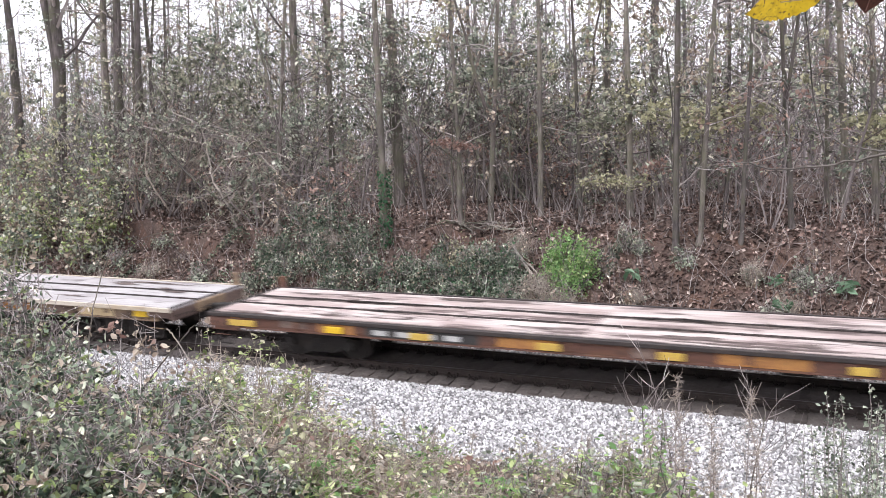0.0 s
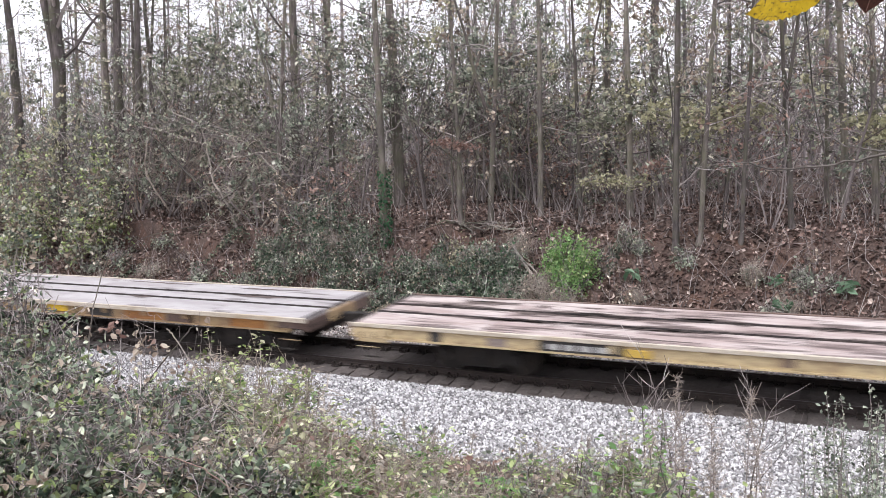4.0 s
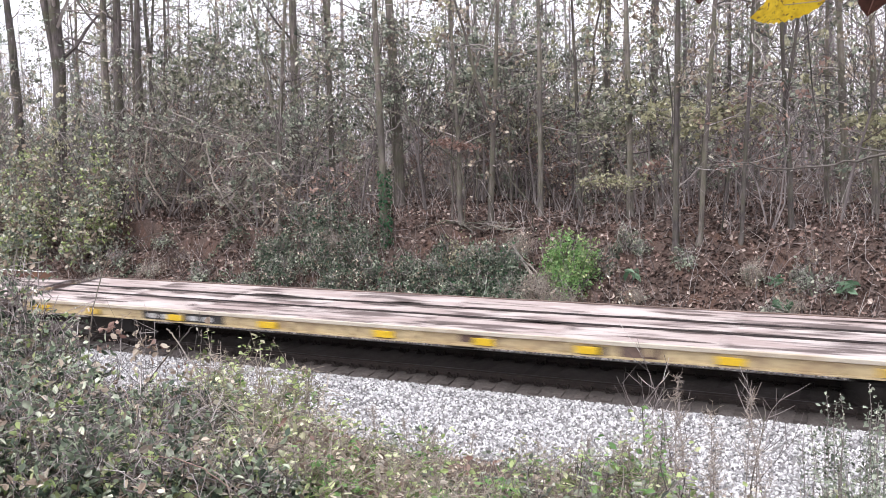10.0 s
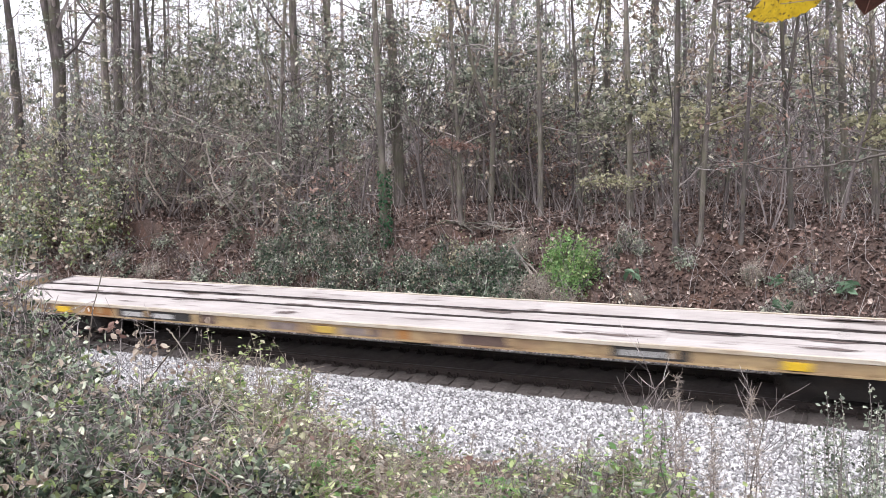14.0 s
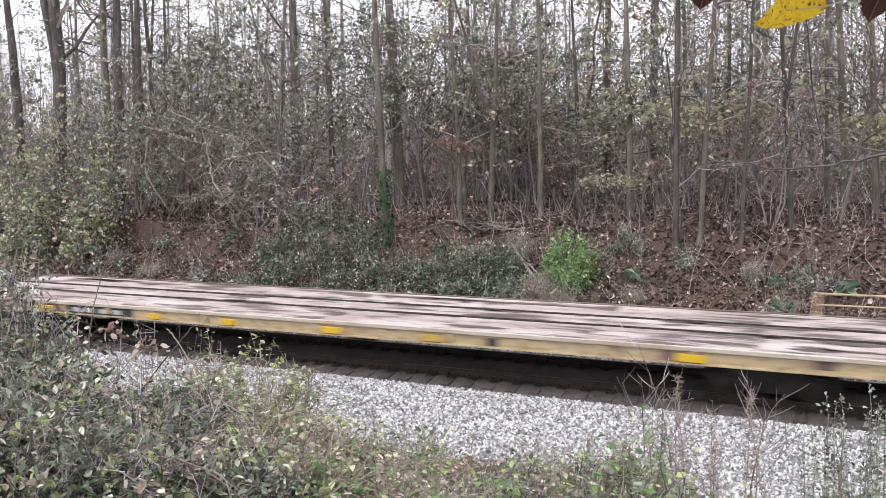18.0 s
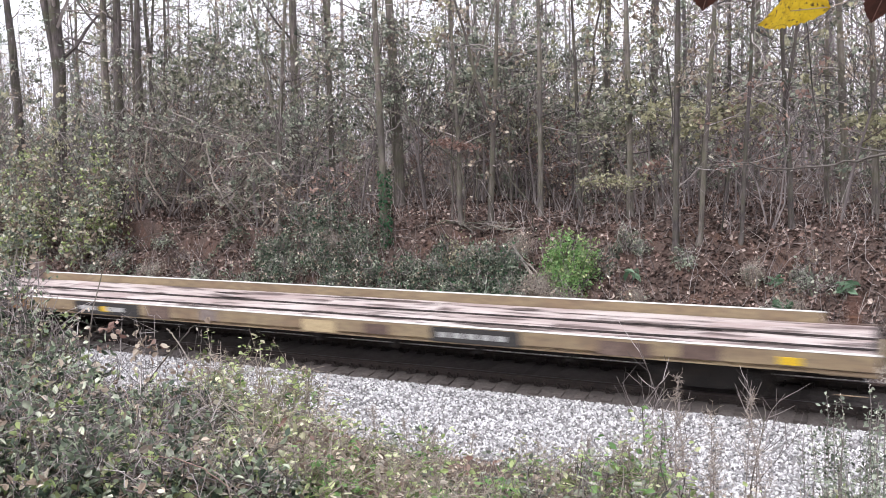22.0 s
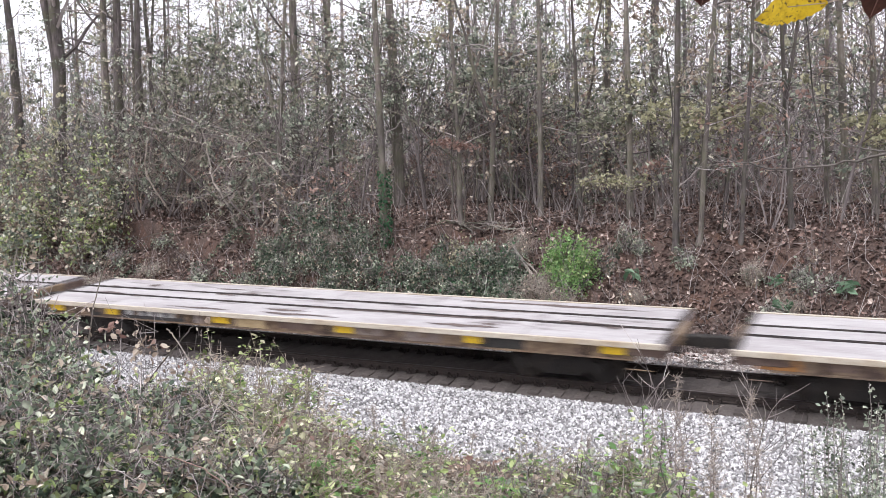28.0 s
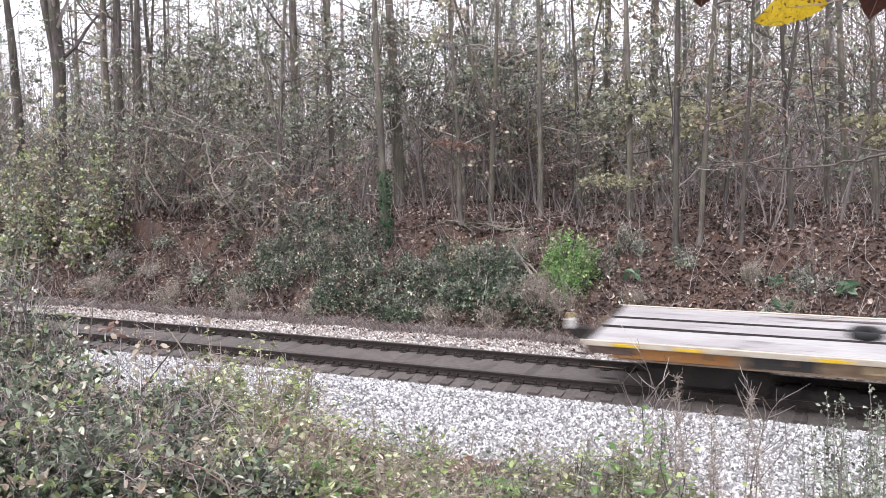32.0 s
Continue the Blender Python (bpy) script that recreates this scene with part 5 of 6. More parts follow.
for k in range(15000):
    x = rs.uniform(-30, 13)
    y = 4.55 + abs(rs.normal()) * 0.55 + 0.2 * math.sin(x * 0.7) + (0.5 if x > 2.5 else 0)
    p = np.array([x, y, max(float(ground_z(x, y)), float(ballast_z(x, min(y, 5.4))))])
    d = np.array([rs.normal() * 0.5, rs.normal() * 0.4, 1.0]) * rs.uniform(0.10, 0.42)
    gr.append((np.stack([p, p + d * 0.55, p + d + np.array([d[0] * 0.3, d[1] * 0.3, -0.05])]), 0.007, 0.003))
tagged(part("dead_grass", tubes(gr, 3), M_GRASS), "dead grey-brown grass along the foot of the bank", "grass", kind="stuff")
tagged(part("dead_stalks", tubes(tl, 3), M_TWIG), "thin dead stalks and fallen twigs on the bank", "brushwood", kind="stuff")


# ---- shrubs ----
def shrub(name, label, x, y, height, radius, mats, n_leaf, size, seed, canes=14, cane_mat=None, cat="shrub", hollow=0.55, group="", z=None, thick=0.012, level=0.0, clump=5):
    """A mound of canes and small leaves, thickest near its uneven outside."""
    rs = np.random.default_rng(seed)
    z0 = float(ground_z(x, y)) if z is None else z
    th = tagged(new(name), label, cat, group)
    th.matrix_basis = Matrix.Translation((x, y, z0))
    lines, ends = [], []
    for k in range(canes):
        a, sp = rs.uniform(0, 6.28), rs.uniform(0.15, 1.0)
        top = np.array([math.cos(a) * radius * sp, math.sin(a) * radius * sp, height * (1.05 - 0.45 * sp * sp)])
        s0 = np.array([math.cos(a) * 0.2 * radius, math.sin(a) * 0.2 * radius, -0.1])
        m = (s0 + top) / 2 + np.array([0, 0, height * 0.18]) + rs.normal(size=3) * 0.08
        t = np.linspace(0, 1, 7)[:, None]
        q = (1 - t) ** 2 * s0 + 2 * t * (1 - t) * m + t * t * top + rs.normal(size=(7, 3)) * 0.03
        lines.append((q, thick, thick * 0.35))
        for j in range(6):
            p = q[rs.integers(2, 7)]
            e = np.stack([p, p + rs.normal(size=3) * 0.16 * max(radius, 0.5), p + rs.normal(size=3) * 0.25 * max(radius, 0.5) + np.array([0, 0, 0.1])])
            lines.append((e, thick * 0.5, thick * 0.2))
            ends.append(e)
    tagged(part("cane_tangle", tubes(lines, 4), cane_mat or M_TWIG, th), kind="stuff")
    e = np.concatenate(ends)
    for i, (mat, share) in enumerate(mats):
        k = max(3, int(n_leaf * share / clump))
        u = rs.normal(size=(k, 3))
        u /= np.linalg.norm(u, axis=1)[:, None]
        u[:, 2] = np.abs(u[:, 2])
        lump = 1 + 0.22 * np.sin(u[:, 0] * 5 + seed) * np.cos(u[:, 1] * 4 + seed * 2) + 0.12 * np.sin(u[:, 2] * 9 + u[:, 0] * 7)
        q = u * lump[:, None] * (hollow + (1 - hollow) * rs.uniform(0, 1, k)[:, None] ** 0.6) * np.array([radius, radius, height])
        q[:, 2] += -0.05
        near = rs.uniform(0, 1, k) < 0.35
        q[near] = e[rs.integers(0, len(e), near.sum())] + rs.normal(size=(near.sum(), 3)) * 0.05
        q = np.repeat(q, clump, axis=0) + rs.normal(size=(k * clump, 3)) * size * 0.75
        tagged(part("foliage", leaves(q, size, rs, level), mat, th), kind="stuff")
    return th


LG = M_LEAF_LIGHT
OL, TN, YE, DK, GR, BR, RD, IV = M_LEAF_OLIVE, M_LEAF_TAN, M_LEAF_YELLOW, M_LEAF_DARK, M_LEAF_GREY, M_LEAF_BRIGHT, M_LEAF_RED, M_IVY
KINDS = {"olive": ("bank_shrub", "tall overgrown shrub with olive and yellowing leaves", [(LG, 0.26), (GR, 0.32), (TN, 0.28), (OL, 0.14)], 1600, 0.145),
         "tw": ("bank_shrub", "grey twiggy shrub with few leaves on the bank", [(OL, 0.5), (TN, 0.5)], 350, 0.10),
         "ivy": ("ivy_mound", "dark green vine-covered mound on the bank", [(GR, 0.24), (DK, 0.60), (TN, 0.12), (IV, 0.04)], 1500, 0.075),
         "vine": ("vine_mound", "green creeper hanging down the bank", [(GR, 0.26), (DK, 0.50), (IV, 0.12), (OL, 0.12)], 1600, 0.078),
         "bright": ("green_shrub", "bright green leafy shrub on the bank", [(BR, 0.85), (LG, 0.15)], 1100, 0.085),
         "dead": ("dry_brush", "dry grey brush at the foot of the bank", [(TN, 0.5), (GR, 0.5)], 260, 0.07),
         "red": ("red_shrub", "small shrub with withered reddish leaves", [(RD, 1.0)], 170, 0.10), "tan": ("small_shrub", "small shrub with rusty tan leaves", [(TN, 0.6), (RD, 0.4)], 260, 0.09),
         "yel": ("vine_mound", "creeper with yellowed leaves under the roots", [(YE, 0.6), (TN, 0.4)], 380, 0.09), "grey": ("small_shrub", "small grey-green shrub among dead leaves", [(GR, 0.8), (OL, 0.2)], 320, 0.09)}
BANK_SHRUBS = [("olive", -25.47, 8, 5.2, 1.6), ("olive", -22.5, 8, 5.7, 1.7), ("olive", -20.16, 8, 4.5, 1.2), ("olive", -28.25, 8, 4.7, 1.6), ("olive", -23.25, 7, 3.3, 1.3), ("olive", -20.17, 7, 2.8, 1.2), ("olive", -23.92, 6.3, 1.6, 1.1),
               ("tw", -18.24, 10, 4.6, 1.6), ("tw", -15.11, 10, 4.3, 1.6), ("tw", -13.26, 9.5, 3.1, 1.2), ("tw", -19.55, 9.6, 3.5, 1.2), ("ivy", -8.48, 8, 1.9, 1.1), ("ivy", -9.75, 8, 1.6, 1.0), ("ivy", -7.03, 7.6, 1.6, 0.9), ("ivy", -10.77, 7.6, 1.1, 0.9),
               ("ivy", -8.32, 7, 1.35, 1.0), ("ivy", -6.1, 6.8, 1.15, 0.9)]
BANK_SHRUBS += [("ivy", -9.78, 6.6, 0.8, 0.9), ("ivy", -7.33, 6.2, 0.8, 0.9), ("ivy", -4.88, 7, 1.0, 0.8), ("ivy", -3.91, 6.8, 0.9, 0.8), ("ivy", -4.98, 6, 0.67, 0.7), ("vine", -2.16, 7, 1.35, 0.9), ("vine", -1.09, 6.8, 1.4, 0.8), ("vine", -2.05, 6.3, 0.9, 0.8),
                ("vine", -0.85, 6.2, 0.86, 0.8), ("vine", -2.75, 6.1, 0.68, 0.7), ("bright", 0.75, 7, 1.5, 0.55), ("bright", 1.35, 6.9, 1.3, 0.5), ("bright", 0.3, 7.1, 1.1, 0.45), ("bright", 0.95, 6.6, 0.95, 0.5), ("dead", 0.08, 6.2, 0.9, 0.9), ("dead", 1.05, 6, 0.75, 0.7), ("dead", -1.17, 5.6, 0.6, 0.6)]
BANK_SHRUBS += [("dead", -2.91, 5.6, 0.6, 0.7), ("dead", -7.57, 5.5, 0.55, 0.8), ("dead", -11.04, 5.6, 0.66, 0.8), ("dead", -14.26, 5.6, 0.73, 0.8), ("dead", -17.9, 5.7, 0.7, 0.9), ("red", -5.49, 6.9, 0.79, 0.4), ("tan", 1.9, 7.2, 0.75, 0.4),
                ("yel", -3.0, 7.5, 0.95, 0.5), ("yel", -3.6, 8.0, 0.8, 0.5), ("yel", -2.5, 7.8, 0.85, 0.5), ("grey", 2.34, 8.2, 0.77, 0.5), ("grey", 7.76, 7.5, 0.5, 0.8), ("grey", 6.73, 6.2, 0.45, 0.6), ("grey", 4.16, 7.8, 0.4, 0.5)]
rb = random.Random(9)
for k in range(34):
    x = rb.uniform(-12, 1.5) if k % 4 else rb.uniform(-20, -12)
    y = rb.uniform(5.7, 8.6)
    kd = rb.choice(("ivy", "dead", "dead", "grey", "ivy", "vine")) if x > -12 else rb.choice(("dead", "grey", "tan"))
    BANK_SHRUBS.append((kd, x, y, rb.uniform(0.35, 0.7), rb.uniform(0.45, 0.8)))
for k in range(10):
    BANK_SHRUBS.append((rb.choice(("grey", "dead", "tan")), rb.uniform(2.5, 10.5), rb.uniform(5.8, 9.0), rb.uniform(0.3, 0.5), rb.uniform(0.3, 0.5)))
for k, (kd, x, y, ht, r) in enumerate(BANK_SHRUBS):
    if kd == "tw":
        rs = np.random.default_rng(340 + k)
        th = tagged(new("bank_shrub"), "crooked grey leafless shrub spreading over the bank", "shrub", "shrubs on the bank")
        th.matrix_basis = Matrix.Translation((x, y, float(ground_z(x, y))))
        rest, ends = [], []
        for j in range(4):
            a = rs.uniform(0, 6.28)
            l2, e2 = grow(rs, (0.1 * math.cos(a), 0.1 * math.sin(a), -0.1), (0.7 * math.cos(a), 0.7 * math.sin(a), 0.9), ht * rs.uniform(0.8, 1.15), 0.045, 3, (4, 3, 3), 0.7, 0.03, 0.34, 6)
            part("stem", tubes(l2[:1], 6), M_TWIG_PALE if j % 2 else M_TWIG, th)
            rest += l2[1:]
            ends.append(e2)
        tagged(part("twig_tangle", tubes([(q[0], max(q[1], 0.013), 0.007) for q in rest], 3), M_TWIG_PALE, th), kind="stuff")
        e = np.concatenate(ends)
        tagged(part("leaf_cover", leaves(clumped(e, 300, 5, 0.09, rs), 0.12, rs), GR if j % 2 else TN, th), kind="stuff")
        continue
    nm, lab, mats, nl, sz = KINDS[kd]
    shrub(nm, lab, x, y, ht, r, mats, nl, sz, 300 + k, canes=34 if kd in ("tw", "dead") else 12, cane_mat=M_TWIG_PALE if kd in ("tw", "dead") else M_TWIG, group="shrubs on the bank", hollow={"tw": 0.2, "olive": 0.3}.get(kd, 0.5), thick=0.022 if kd == "tw" else 0.012)
# two broad-leaved plants on the bank
for x, y, sd in ((2.76, 7.14, 1), (6.75, 7.36, 2), (7.05, 6.4, 3), (8.6, 7.2, 4)):
    rs = np.random.default_rng(sd + 60)
    th = tagged(new("broadleaf_plant"), "small plant with a star of broad green leaves", "plant", "broad-leaved plants")
    th.matrix_basis = Matrix.Translation((x, y, float(ground_z(x, y))))
    a = np.linspace(0, 6.28, 12)
    part("stem", tubes([(np.array([(0, 0, -0.05), (0.01, 0, 0.2), (0.02, 0.01, 0.42)]), 0.012, 0.008)], 5), M_TWIG, th)
    part("foliage", leaves(np.stack([np.cos(a) * 0.17, np.sin(a) * 0.17, 0.36 + 0.1 * np.sin(a * 3)], 1), 0.27, rs, 0.6, 0.2, 0.42), M_LEAF_PLANT, th)
# a fallen pole leaning down the bank
tagged(smooth(part("fallen_branch", tubes([(bent(np.array([(-1.68, 8.38, 2.28), (-0.9, 7.52, 1.66), (-0.2, 6.86, 1.15), (0.32, 6.4, 0.68), (0.45, 6.25, 0.4)]), 3), 0.055, 0.035), (bent(np.array([(-1.12, 7.74, 1.82), (-0.41, 7.26, 1.45), (0.07, 6.82, 1.12), (0.59, 6.5, 0.6)]), 4), 0.03, 0.018), (bent(np.array([(-0.6, 7.2, 1.45), (-0.62, 6.9, 1.1), (-0.5, 6.6, 0.7)]), 5), 0.025, 0.012)], 7), M_POLE)), "pale fallen branch leaning down the bank", "branch")

# a crooked shrub whose bleached limbs reach over the bank
crook = tagged(new("bank_shrub"), "crooked old shrub with bleached leafless limbs", "shrub", "shrubs on the bank")
for k, (q, r0) in enumerate([([(-14.0, 9.3, 2.3), (-14.3, 9.1, 3.4), (-14.9, 8.9, 4.4), (-15.0, 8.8, 5.4), (-15.4, 8.8, 6.6)], 0.06), ([(-17.13, 8.8, 7.37), (-16.0, 8.8, 6.94), (-15.5, 8.8, 6.69), (-14.1, 8.8, 6.32), (-13.6, 8.8, 5.95)], 0.03),
                             ([(-14.95, 8.85, 4.66), (-14.29, 8.8, 5.22), (-13.28, 8.8, 5.31), (-12.56, 8.8, 5.52), (-12.16, 8.8, 5.17), (-11.57, 8.8, 4.72)], 0.038), ([(-12.65, 8.8, 5.5), (-11.33, 8.8, 5.44), (-10.67, 8.8, 5.03)], 0.024),
                             ([(-14.5, 8.95, 4.0), (-13.7, 8.9, 3.74), (-12.29, 8.9, 3.4)], 0.028), ([(-18.78, 9.0, 6.78), (-17.49, 9.0, 6.56), (-16.5, 8.9, 6.3), (-15.2, 8.85, 5.9)], 0.024)]):
    rs = np.random.default_rng(770 + k)
    p = bent(np.array(q), 770 + k)
    p[1:-1] += np.cumsum(rs.normal(size=(len(p) - 2, 3)) * 0.03, axis=0) * np.sin(np.linspace(0, np.pi, len(p) - 2))[:, None]
    limb = part("stem" if k == 0 else "limb", tubes([(p, r0, r0 * 0.45)], 6), M_POLE, crook)
    tw = []
    for j in range(9):
        a = p[rs.integers(len(p) // 3, len(p))]
        b = a + rs.normal(size=3) * np.array([0.4, 0.3, 0.3])
        tw.append((bent(np.stack([a, (a + b) / 2 + rs.normal(size=3) * 0.1, b]), j), 0.012, 0.006))
    tagged(part("twig_tangle", tubes(tw, 4), M_TWIG_PALE, limb), kind="stuff")

# ---- the near slope: brambles, weeds, dry stalks ----
DARK_BRAMBLE = [(-0.08, -11.5, 1.93, 0.8), (-0.1, -11.0, 1.5, 0.6), (-0.93, -11.5, 2.0, 1.0), (0.56, -11, 0.8, 0.6), (1.31, -11, 0.75, 0.6), (1.56, -12.5, 0.85, 0.7), (2.35, -12.5, 0.7, 0.8), (2.75, -12, 0.76, 0.7), (2.2, -13.2, 0.45, 0.7), (2.69, -13, 0.4, 0.7), (2.19, -11, 0.82, 0.6), (1.2, -12.0, 0.85, 0.7), (2.45, -13.9, 0.42, 0.6), (2.95, -13.5, 0.38, 0.6), (3.4, -13.0, 0.3, 0.6), (2.0, -13.9, 0.5, 0.6), (2.35, -14.35, 0.42, 0.5), (2.9, -14.1, 0.38, 0.5), (3.4, -13.75, 0.36, 0.5), (3.9, -13.2, 0.34, 0.5), (4.4, -12.7, 0.30, 0.5)]
for k, (x, y, ht, r) in enumerate(DARK_BRAMBLE):
    shrub("bramble", "dense bramble with small grey-green leaves", x, y, ht, r, [(M_LEAF_NEAR, 0.52), (DK, 0.14), (TN, 0.22), (LG, 0.12)], 2000, 0.064, 500 + k, 34, group="brambles on the near slope", cat="bramble", hollow=0.3, level=0.35)
LIGHT_BRAMBLE = [(1.28, -9.5, 1.6, 0.6), (1.8, -9.3, 1.65, 0.65), (2.32, -9, 1.5, 0.6), (1.88, -10.5, 0.95, 0.7), (2.5, -10.3, 0.95, 0.7), (3.12, -10, 0.89, 0.6), (3.16, -11.3, 0.4, 0.7), (2.68, -11.8, 0.35, 0.7), (3.83, -11, 0.4, 0.6), (3.59, -9.6, 0.7, 0.5), (1.2, -10.2, 0.8, 0.6), (3.9, -12.3, 0.3, 0.6), (4.4, -11.6, 0.3, 0.6), (4.5, -10.6, 0.35, 0.6), (4.9, -11.2, 0.3, 0.6), (5.3, -10.4, 0.32, 0.6)]
LIGHT_MIX = ([(LG, 0.62), (YE, 0.16), (GR, 0.10), (TN, 0.12)], [(TN, 0.56), (LG, 0.30), (RD, 0.10), (YE, 0.04)], [(BR, 0.45), (LG, 0.35), (TN, 0.20)])
for k, (x, y, ht, r) in enumerate(LIGHT_BRAMBLE):
    shrub("bramble", "thin bramble with olive and withered tan leaves", x, y, ht, r, LIGHT_MIX[2 if ht < 0.36 and k % 3 == 0 else 1 if ht < 0.9 and k % 2 == 0 else 0], 1500, 0.064, 530 + k, 30, M_TWIG_PALE, group="brambles on the near slope", cat="bramble", hollow=0.2, level=0.8)
for k, (x, y, ht, r) in enumerate([(1.5, -10.7, 1.85, 0.6), (1.95, -10.6, 1.8, 0.5), (0.9, -10.6, 1.75, 0.6)]):
    shrub("bramble", "sparse dry bramble with a few russet leaves", x, y, ht, r, [(TN, 0.6), (RD, 0.4)], 110, 0.075, 550 + k, 6, M_TWIG, group="brambles on the near slope", cat="bramble", hollow=0.2, thick=0.008)
WEEDS = [(2.85, -8.6, 0.6, 0), (3.46, -8.4, 0.75, 1), (3.88, -8.2, 0.95, 1), (4.08, -9.5, 0.4, 0), (4.61, -9, 0.55, 2), (5.01, -8.5, 0.6, 2), (5.28, -8.2, 0.9, 1), (5.74, -8, 0.95, 1), (6.19, -8, 0.9, 0), (6.65, -7.8, 1.2, 1), (7.04, -8.3, 0.95, 1), (5.94, -9, 0.6, 0), (7.56, -8.3, 0.75, 2), (8.17, -8.2, 0.8, 2), (8.94, -8.4, 1.0, 0), (4.3, -8.8, 0.7, 2), (4.6, -9.8, 0.45, 1), (5.2, -9.6, 0.45, 0), (5.6, -9.9, 0.4, 1), (6.3, -9.4, 0.5, 2), (6.8, -9.0, 0.6, 1)]
WMATS = [[(TN, 0.6), (LG, 0.4)], [(LG, 0.45), (GR, 0.3), (BR, 0.2), (YE, 0.05)], [(TN, 0.65), (RD, 0.2), (LG, 0.15)]]
WLAB = ("clump of withered tan weeds", "clump of green weeds going yellow", "clump of dry brown weeds")
for k, (x, y, ht, q) in enumerate(WEEDS):
    shrub("weed_clump", WLAB[q], x, y, ht * 1.12, 0.55, WMATS[q], 1000, 0.068, 560 + k, 24, M_TWIG_PALE, group="weeds beside the ballast", cat="weeds", hollow=0.25, level=0.8)


for k, (x, y, ht, r) in enumerate([(2.5, -9.0, 0.62, 0.35), (2.1, -9.3, 0.4, 0.35), (5.35, -9.0, 1.0, 0.35), (5.9, -9.1, 0.75, 0.45), (6.4, -9.0, 1.15, 0.3), (7.25, -9.0, 1.25, 0.35), (7.05, -9.2, 0.9, 0.3)]):
    shrub("green_weed", "leafy green weed with broad pale-veined leaves", x, y, ht, r, [(GR, 0.5), (LG, 0.3), (BR, 0.2)], 260, 0.10, 590 + k, 10, M_TWIG, group="green weeds beside the ballast", cat="weeds", hollow=0.35, level=0.8)


def sprig(name, label, x, y, height, mat, n_leaf, size, seed, stems=3, lean=0.12, cat="weeds", twig=M_TWIG, group=""):
    """Upright stems with leaves set in pairs along them."""
    rs = np.random.default_rng(seed)
    th = tagged(new(name), label, cat, group)
    th.matrix_basis = Matrix.Translation((x, y, float(ground_z(x, y))))
    for s in range(stems):
        a = rs.uniform(0, 6.28)
        t = np.linspace(0, 1, 9)[:, None]
        ht = height * rs.uniform(0.8, 1.0)
        q = np.array([math.cos(a) * 0.08, math.sin(a) * 0.08, -0.05]) + t * np.array([math.cos(a) * lean * ht, math.sin(a) * lean * ht, ht]) + np.cumsum(rs.normal(size=(9, 3)) * 0.018, axis=0)
        st = part("stem", tubes([(q, 0.009, 0.003)], 4), twig, th)
        if n_leaf:
            f = rs.uniform(0.35, 1.0, n_leaf)
            p = np.stack([np.interp(f, t[:, 0], q[:, c]) for c in range(3)], 1) + rs.normal(size=(n_leaf, 3)) * 0.035
            tagged(part("foliage", leaves(p, size, rs, 0.3), mat, st), kind="stuff")
    return th


def stalk(x, y, height, seed):
    """A dry stalk with a fuzzy spray of side twigs near its top."""
    rs = np.random.default_rng(seed)
    th = tagged(new("dry_stalk"), "tall dry brown weed stalk with a feathery seed head", "weeds", "dry stalks beside the ballast")
    th.matrix_basis = Matrix.Translation((x, y, float(ground_z(x, y))))
    t = np.linspace(0, 1, 9)[:, None]
    q = t * np.array([rs.normal() * 0.08, rs.normal() * 0.08, 1.0]) * height + np.cumsum(rs.normal(size=(9, 3)) * 0.015, axis=0)
    part("stem", tubes([(q, 0.009, 0.003)], 4), M_TWIG, th)
    tw = []
    for k in range(70):
        f = 1 - rs.uniform(0, 1) ** 1.5 * 0.55
        p = np.array([np.interp(f, t[:, 0], q[:, c]) for c in range(3)])
        d = rs.normal(size=3) * 0.7 + np.array([0, 0, 0.5])
        ln = rs.uniform(0.05, 0.22) * (1.25 - f)
        e = p + d * ln * 1.5
        tw.append((np.stack([p, (p + e) / 2 + rs.normal(size=3) * 0.01, e]), 0.003, 0.0018))
        for j in range(2):
            tw.append((np.stack([e, e + rs.normal(size=3) * 0.03]), 0.003, 0.002))
    tagged(part("seed_head", tubes(tw, 3), M_TWIG_PALE, th), kind="stuff")
    return th


for k, (x, y, ht) in enumerate([(7.37, -8.2, 2.3), (7.91, -8.2, 2.25), (7.12, -8.1, 2.0), (7.75, -8.4, 1.95), (8.32, -8, 1.95), (7.5, -8.0, 1.7), (7.25, -8.5, 1.4), (8.1, -8.3, 1.6), (7.62, -8.6, 1.3), (4.2, -7.6, 1.3), (4.9, -7.4, 1.2), (5.6, -7.2, 1.3), (3.6, -7.6, 1.2), (6.3, -7.4, 1.3), (2.9, -7.8, 1.3), (3.2, -7.5, 1.1)]):
    stalk(x, y, ht, 600 + k)
for k, (x, y, ht) in enumerate([(9.03, -8.6, 2.25), (9.24, -8.6, 2.2), (8.72, -8.4, 2.0), (9.4, -8.9, 1.9), (8.9, -8.9, 1.7), (9.2, -9.2, 1.5), (9.36, -8.6, 2.25), (9.3, -9.4, 1.2)]):
    x, ht = x + 0.08, ht + 0.32
    sprig("privet", "upright shrub with small paired grey-green leaves", x, y, ht, M_LEAF_GREY, 110, 0.040, 630 + k, 5, 0.06, "shrub", group="shrubs beside the ballast")
for k, (x, y, ht) in enumerate([(0.71, -8.6, 2.1), (1.34, -8.6, 2.05), (1.98, -8.4, 1.9), (0.9, -8.7, 1.9), (6.7, -7.9, 1.3), (7.0, -8.4, 1.1)]):
    sprig("seedling", "young seedling with fresh yellow-green leaves", x, y, ht, LG if k % 2 else M_LEAF_BRIGHT, 34, 0.10, 650 + k, 2, 0.05, "seedling")
